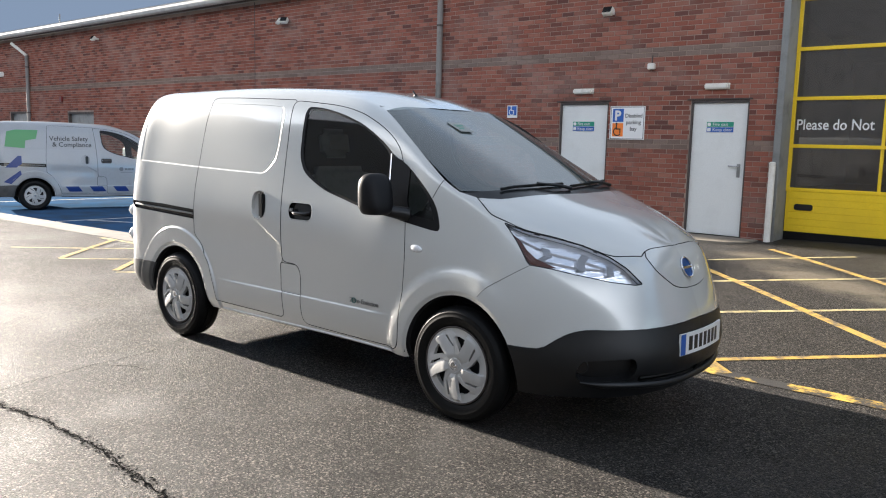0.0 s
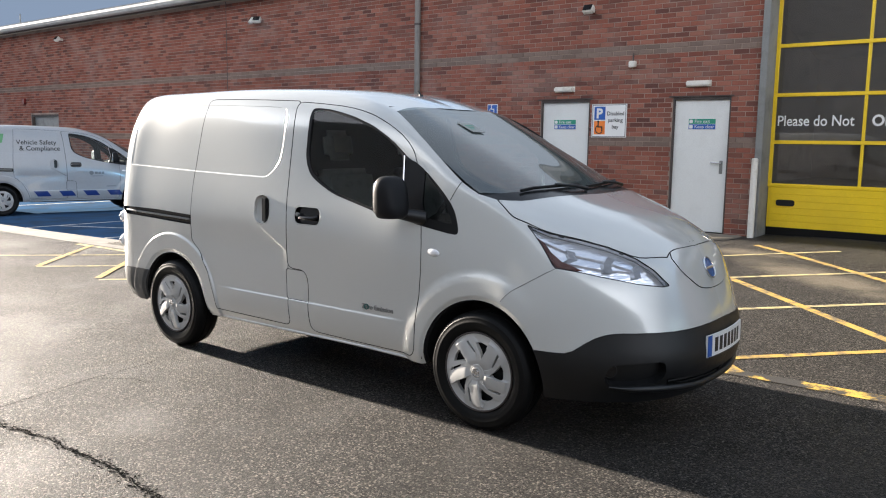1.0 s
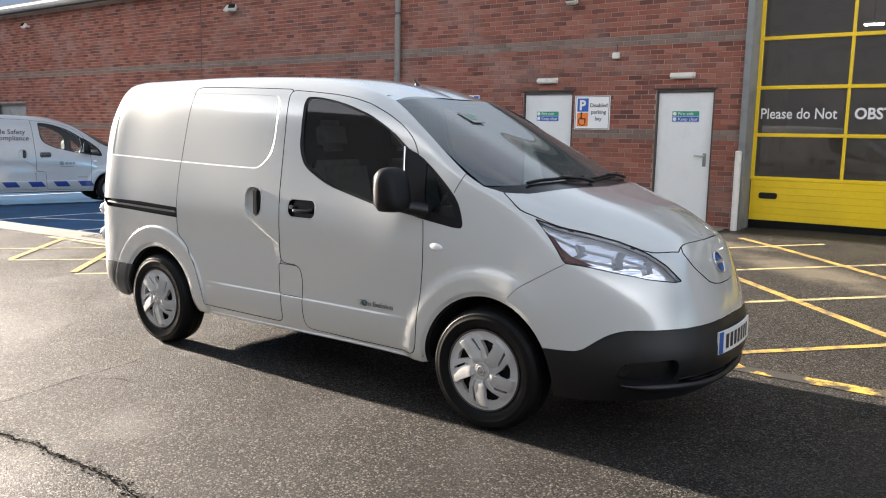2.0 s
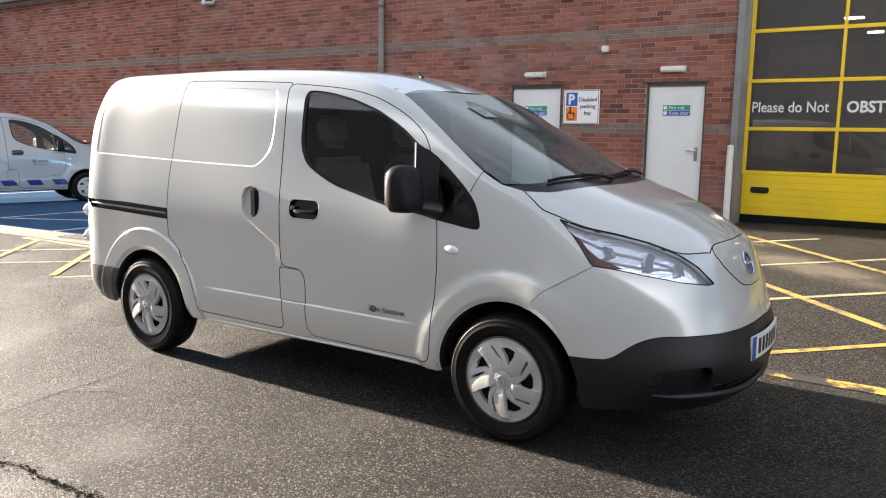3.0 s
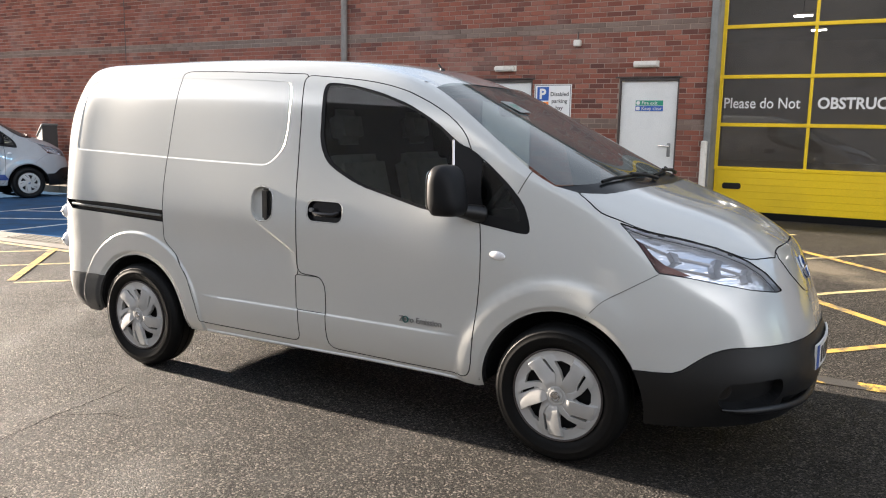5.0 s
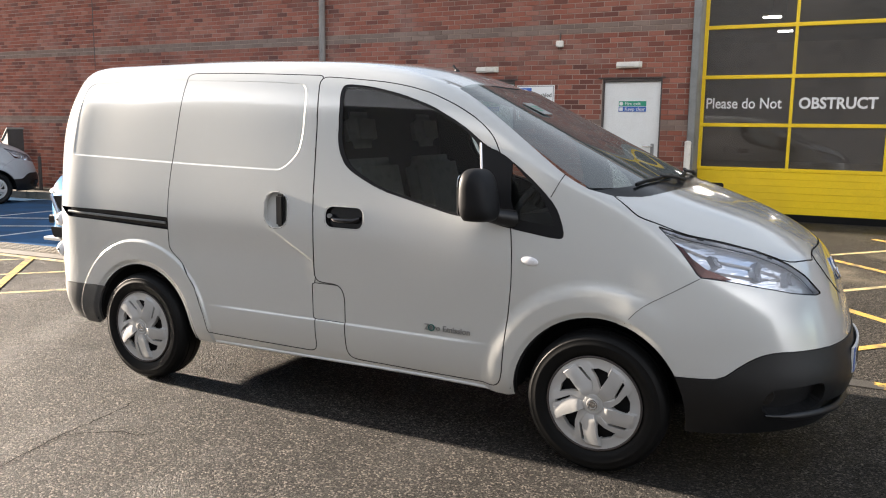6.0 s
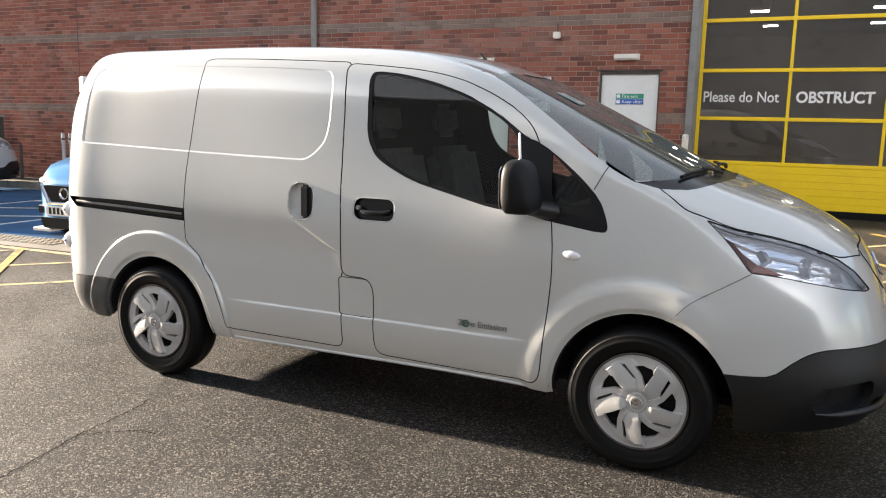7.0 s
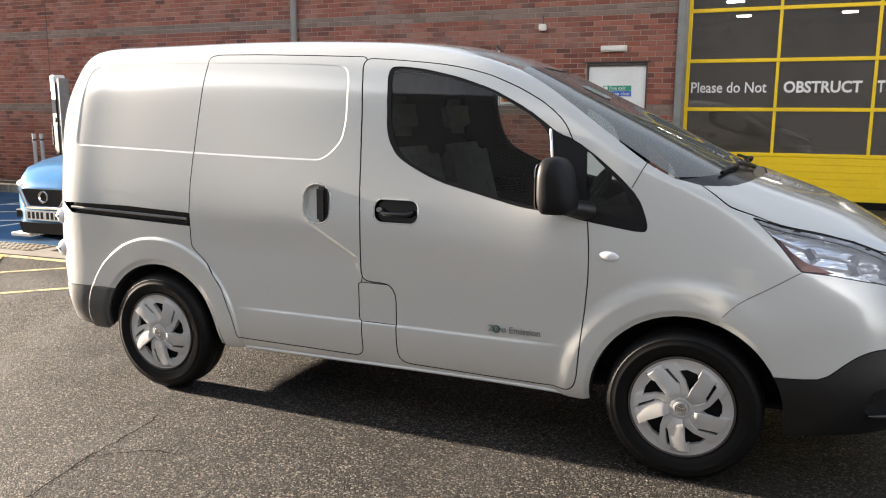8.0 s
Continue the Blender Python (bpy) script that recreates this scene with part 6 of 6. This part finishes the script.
livery_blue = mat("blue livery film", (.010, .035, .19), .3)
livery_green = mat("green livery film", (.11, .34, .13), .4)


def film(points, material, name, label):
    """Livery film laid on the flank, drawn in x and z."""
    pts = dense(points, .06)
    c = np.mean(pts, 0)
    b = bmesh.new()
    rings_ = []
    for k in (1.0, .66, .33):
        uv = skin.lookup([c + (p - c) * k for p in pts], (0, 2))
        q = (shaped(uv) + skin.normal(uv) * .004) * (1, -1, 1)
        rings_.append([b.verts.new(v) for v in q])
    for a, d in zip(rings_, rings_[1:]):
        for i in range(len(a)):
            k = (i + 1) % len(a)
            b.faces.new((a[i], a[k], d[k], d[i]))
    b.faces.new(rings_[-1])
    part(name, b, material, white_van, label)


for i in range(4):
    x = -2.02 + .48 * i
    film([(x - .12, .50), (x + .14, .50), (x + .22, .39), (x - .04, .39)], livery_blue, "livery_block", "blue livery block")
film([(-3.26, .90), (-3.02, 1.14), (-2.95, 1.14), (-2.95, .98), (-3.05, .90)], livery_blue, "livery_block", "blue livery block")
film([(-3.30, .60), (-2.98, .84), (-2.96, .76), (-3.16, .56)], livery_blue, "livery_block", "blue livery block")
film([(-3.25, 1.33), (-3.20, 1.64), (-3.04, 1.68), (-2.62, 1.68), (-2.66, 1.50), (-2.86, 1.46), (-2.88, 1.30)], livery_green, "livery_patch", "pale green livery patch")
for text, z, x in (("Vehicle Safety", 1.47, -2.41), ("& Compliance", 1.345, -2.36)):
    q = on_skin(-2.0, z + .03, -.004)[0]
    tilt_ = 90 - math.degrees(math.atan2(on_skin(-2.0, z + .06)[0].y - on_skin(-2.0, z)[0].y, .06))
    words(text, .135, Matrix.Translation((x, q.y - .017, z)) @ pose(0, 0, 0, tilt_, 0, 0), sign_black, white_van, .001, 1.0, name="livery_words", bold=.001)
livery_grey = mat("grey livery print", (.17, .18, .19), .4)
film([(-1.00 + .045 * math.cos(a * math.pi / 6), .875 + .045 * math.sin(a * math.pi / 6)) for a in range(12)], livery_grey, "livery_mark", "round grey mark")
for x0, x1, z0, z1 in ((-.93, -.87, .85, .90), (-.86, -.80, .85, .90), (-.79, -.74, .85, .90), (-1.02, -.77, .800, .812), (-.70, -.50, .575, .590)):
    film([(x0, z0), (x1, z0), (x1, z1), (x0, z1)], livery_grey, "print_bar", "grey print")


# ---- blue hatchback reversed into a bay ----
def hatch_car(at):
    car = thing("hatchback_car", "bright blue hatchback with chrome grille parked in a bay", "car", at)
    blue_paint = mat("bright blue metallic paint", (.05, .24, .50), .3, .35, coat=.7)
    paint(blue_paint, blend(blue_paint, grain(blue_paint, 3, 4), (.055, .26, .53), (.04, .20, .44), .4, .8))
    # sections along the car (y back from the nose), half width and heights
    secs = [(.00, .30, .22, .66, .70), (.05, .43, .20, .72, .78), (.16, .56, .19, .78, .86), (.36, .71, .18, .85, .94), (.75, .88, .18, .92, 1.00), (1.05, .88, .18, .96, 1.05), (1.40, .885, .18, .98, 1.25), (1.85, .885, .18, 1.0, 1.50), (2.4, .885, .18, 1.0, 1.57), (3.1, .88, .18, 1.0, 1.56), (3.7, .86, .2, 1.0, 1.45), (4.1, .82, .24, .98, 1.22), (4.3, .72, .30, .90, .98)]
    b = bmesh.new()
    grid = []
    for y, w, z0, zs, zt in secs:
        tall = zt - zs > .18
        row = [(0, z0), (w * .9, z0), (w * .98, z0 + .12), (w, z0 + .34), (w * .985, zs - .06), (w * (.93 if tall else .86), zs + (.03 if tall else (zt - zs) * .55)), (w * (.80 if tall else .60), zs + (zt - zs) * (.72 if tall else .88)), (w * (.66 if tall else .35), zs + (zt - zs) * (.97 if tall else .98)), (0, zt)]
        row = row + [(-a, c) for a, c in row[-2:0:-1]]
        grid.append([b.verts.new((a, y, c)) for a, c in row])
    for r0, r1 in zip(grid, grid[1:]):
        for i in range(len(r0)):
            k = (i + 1) % len(r0)
            b.faces.new((r0[i], r0[k], r1[k], r1[i]))
    b.faces.new(grid[0][::-1])
    b.faces.new(grid[-1])
    bmesh.ops.subdivide_edges(b, edges=b.edges[:], cuts=1, smooth=.6, use_grid_fill=True)
    part("body", b, blue_paint, car, "bright blue bodywork", smooth=50)
    part("grille", plate(fillet([(-.31, .70), (.31, .70), (.21, .52), (-.21, .52)], .02, 3), .05, axis="y", at=-.035), black_plastic, car, "black grille")
    v = bmesh.new()
    for s in (-1, 1):
        rod((s * .35, -.02, .71), (s * .23, -.045, .500), .022, bm=v, n=8)
    rod((-.24, -.045, .500), (.24, -.045, .500), .020, bm=v, n=8)
    part("chrome_band", v, chrome, car, "chrome V band")
    part("emblem", lathe([(.045, 0), (.055, -.012), (.066, -.012), (.070, 0)], 28), chrome, car, at=pose(0, -.038, .615))
    part("lower_intake", plate(fillet([(-.38, .33), (.38, .33), (.34, .21), (-.34, .21)], .03, 3), .12, axis="y", at=-.035), black_plastic, car)
    np_ = part("number_plate", box(-.26, .26, -.062, -.050, .36, .47, .003), plate_white, car, "white plate with dark bars")
    for i in range(7):
        x = -.195 + .06 * i + (.02 if i > 3 else 0)
        part("plate_bar", box(x - .019, x + .019, -.064, -.0625, .378, .452), sign_black, np_)
    for s in (-1, 1):
        l_ = bmesh.new()
        bmesh.ops.create_uvsphere(l_, u_segments=20, v_segments=12, radius=1, matrix=Matrix.Translation((s * .47, .19, .735)) @ Matrix.Rotation(radians(s * 42), 4, "Z") @ Matrix.Diagonal((.20, .10, .05, 1)))
        part("headlamp", l_, lamp_clear, car, "clear headlamp", smooth=60)
        part("splitter", box(min(s * .24, s * .52), max(s * .24, s * .52), -.03, .18, .165, .205, .01), sign_white, car, "pale splitter blade")
        part("door_mirror", box(s * .98 - .08, s * .98 + .08, 1.42, 1.54, .98, 1.12, .03, segs=2), blue_paint, car, smooth=50)
        part("fog_trim", box(s * .44 - .06, s * .44 + .06, .04, .14, .36, .46, .015), black_plastic, car)
        for y in (.86, 3.50):
            w = thing("wheel", "", "")
            w.parent = car
            w.matrix_basis = pose(s * .80, y, .33, 0, 0, 90 if s > 0 else -90)
            part("tyre", lathe([(.21, -.10), (.30, -.10), (.33, -.07), (.33, .07), (.30, .10), (.21, .10)], 40), rubber, w, smooth=40)
            part("rim", lathe([(0, -.085), (.06, -.09), (.08, -.07), (.19, -.085), (.215, -.095)], 40), trim_silver, w, smooth=30)
    part("windscreen", plate([(-.68, 1.02), (.68, 1.02), (.56, 1.50), (-.56, 1.50)], .01, axis="y", at=0), black_gloss, car, "dark glass", at=Matrix.Translation((0, 1.02, 0)) @ Matrix.Shear("XZ", 4, (0, 0)) @ pose(0, .10, .02, 0, 0, 0))
    return car


hatch_car(pose(-7.06, 2.14, -.045, 0, 0, 4))


# ---- charging points and posts by the wall ----
charger_grey = worn("dark grey charger casing", (.030, .027, .025), (.02, .018, .017), .5, scale=5)


def slant_charger(at):
    c = thing("charging_point", "dark grey charging cabinet with a pale slanted top", "charger", at)
    part("casing", plate(fillet([(-.20, 0), (.16, 0), (.20, 1.55), (-.24, 1.24)], .03, 3), .42, axis="y", at=-.21), charger_grey, c, smooth=40)
    part("top_plate", plate(fillet([(-.26, 1.24), (-.25, 1.265), (.215, 1.595), (.225, 1.565)], .008, 2), .46, axis="y", at=-.23), steel_grey, c, "pale slanted top")
    part("screen", box(-.10, .10, -.216, -.211, .85, 1.15), black_gloss, c, "dark screen")


slant_charger(pose(-15.62, 7.35, .05, 0, 0, -12) @ Matrix.Diagonal((.72, .8, .84, 1)))
tall = thing("charging_point", "slim white charging post with a dark screen", "charger", pose(-12.64, 7.30, .055, 0, 0, -15))
part("casing", box(-.10, .10, -.11, .11, 0, 1.98, .02, segs=2), charger_grey, tall, smooth=50)
part("side_panel", box(.102, .20, -.09, .11, 0, 2.06, .01, segs=1), pipe_grey, tall, "pale grey side panel")
part("screen", box(-.075, .075, -.116, -.111, 1.40, 1.66), black_gloss, tall, "dark screen")
part("socket", rod((0, -.11, 1.28), (0, -.125, 1.28), .045, n=18), black_plastic, tall)
part("head", box(-.105, .06, -.115, .115, 1.80, 2.12, .02, segs=2), sign_white, tall, "white head", smooth=50)
part("lower_panel", box(-.075, .075, -.116, -.111, .85, 1.18), charger_grey, tall)
cab = bmesh.new()
for i in range(10):
    a, c_ = math.pi * i / 10, math.pi * (i + 1) / 10
    rod((-.02, -.16, 1.15 - .35 * math.sin(a) ** 2 + .0), (-.02 + .02, -.16, 1.15 - .35 * math.sin(c_) ** 2), .016, bm=cab, n=6)
part("cable", cab, rubber, tall, "black coiled cable")


def steel_post(x, y, h, dark=False):
    p_ = thing("bollard", "dark steel bollard by the wall" if dark else "bright steel bollard by the wall", "bollard", pose(x, y, .055), "bollards")
    part("post", rod((0, 0, 0), (0, 0, h), .036, n=18), frame_dark if dark else gutter_grey, p_, smooth=50)
    part("collar", rod((0, 0, h * .86), (0, 0, h * .9), .038, n=18), frame_dark, p_)
    part("cap", lathe([(0, .012), (.036, 0)], 18), frame_dark if dark else chrome, p_, at=pose(0, 0, h, 90, 0, 0))


steel_post(-13.34, 7.25, 1.0)
steel_post(-13.25, 7.35, 1.0)
steel_post(-14.60, 7.22, .72, True)

# unseen plain wall closing the yard behind the camera; far end raised to block skylight
wall_n = part("wall_north", plate([(-60, -.5), (60, -.5), (60, 10.4), (-22, 10.4), (-60, 28)], .5, axis="y", at=-15.5), worn("unseen pale wall", (.72, .70, .675), (.60, .58, .555), .85, scale=.4, bump=.3))
tagged(wall_n, "unseen plain wall closing the yard, added to shape the light", "wall", kind="structure")


# ---- the bricks, last: 300 near the fire door as pieces, the rest joined ----
def lay_bricks():
    near, red_v, red_f, grey_v, grey_f = [], [], [], [], []
    for piece in wall_pieces():
        x0, x1, z0, z1, grey = piece
        if x0 > -3.22 and 1.02 < z0 < 2.42 and len(near) < 300:
            near.append(piece)
            continue
        v, f = brick_box(x0, x1, z0, z1, WALL_Y)
        vs, fs = (grey_v, grey_f) if grey else (red_v, red_f)
        k = len(vs)
        vs += v
        fs += [tuple(i + k for i in q) for q in f]
    for vs, fs, m in ((red_v, red_f, brick_red_all), (grey_v, grey_f, brick_grey_all)):
        ob = new("brickwork", mesh_of("brickwork", vs, fs, m))
        ob.parent = wall
        tagged(ob, kind="stuff")
    shared = {}
    for x0, x1, z0, z1, grey in near:
        w = round(x1 - x0, 3)
        if (w, grey) not in shared:
            v, f = brick_box(0, w, 0, z1 - z0, 0)
            shared[w, grey] = mesh_of("brick", v, f, brick_grey if grey else brick_red)
        ob = new("brick", shared[w, grey])
        ob.parent = wall
        ob.location = (x0, WALL_Y + random.uniform(-.002, .002), z0)


lay_bricks()
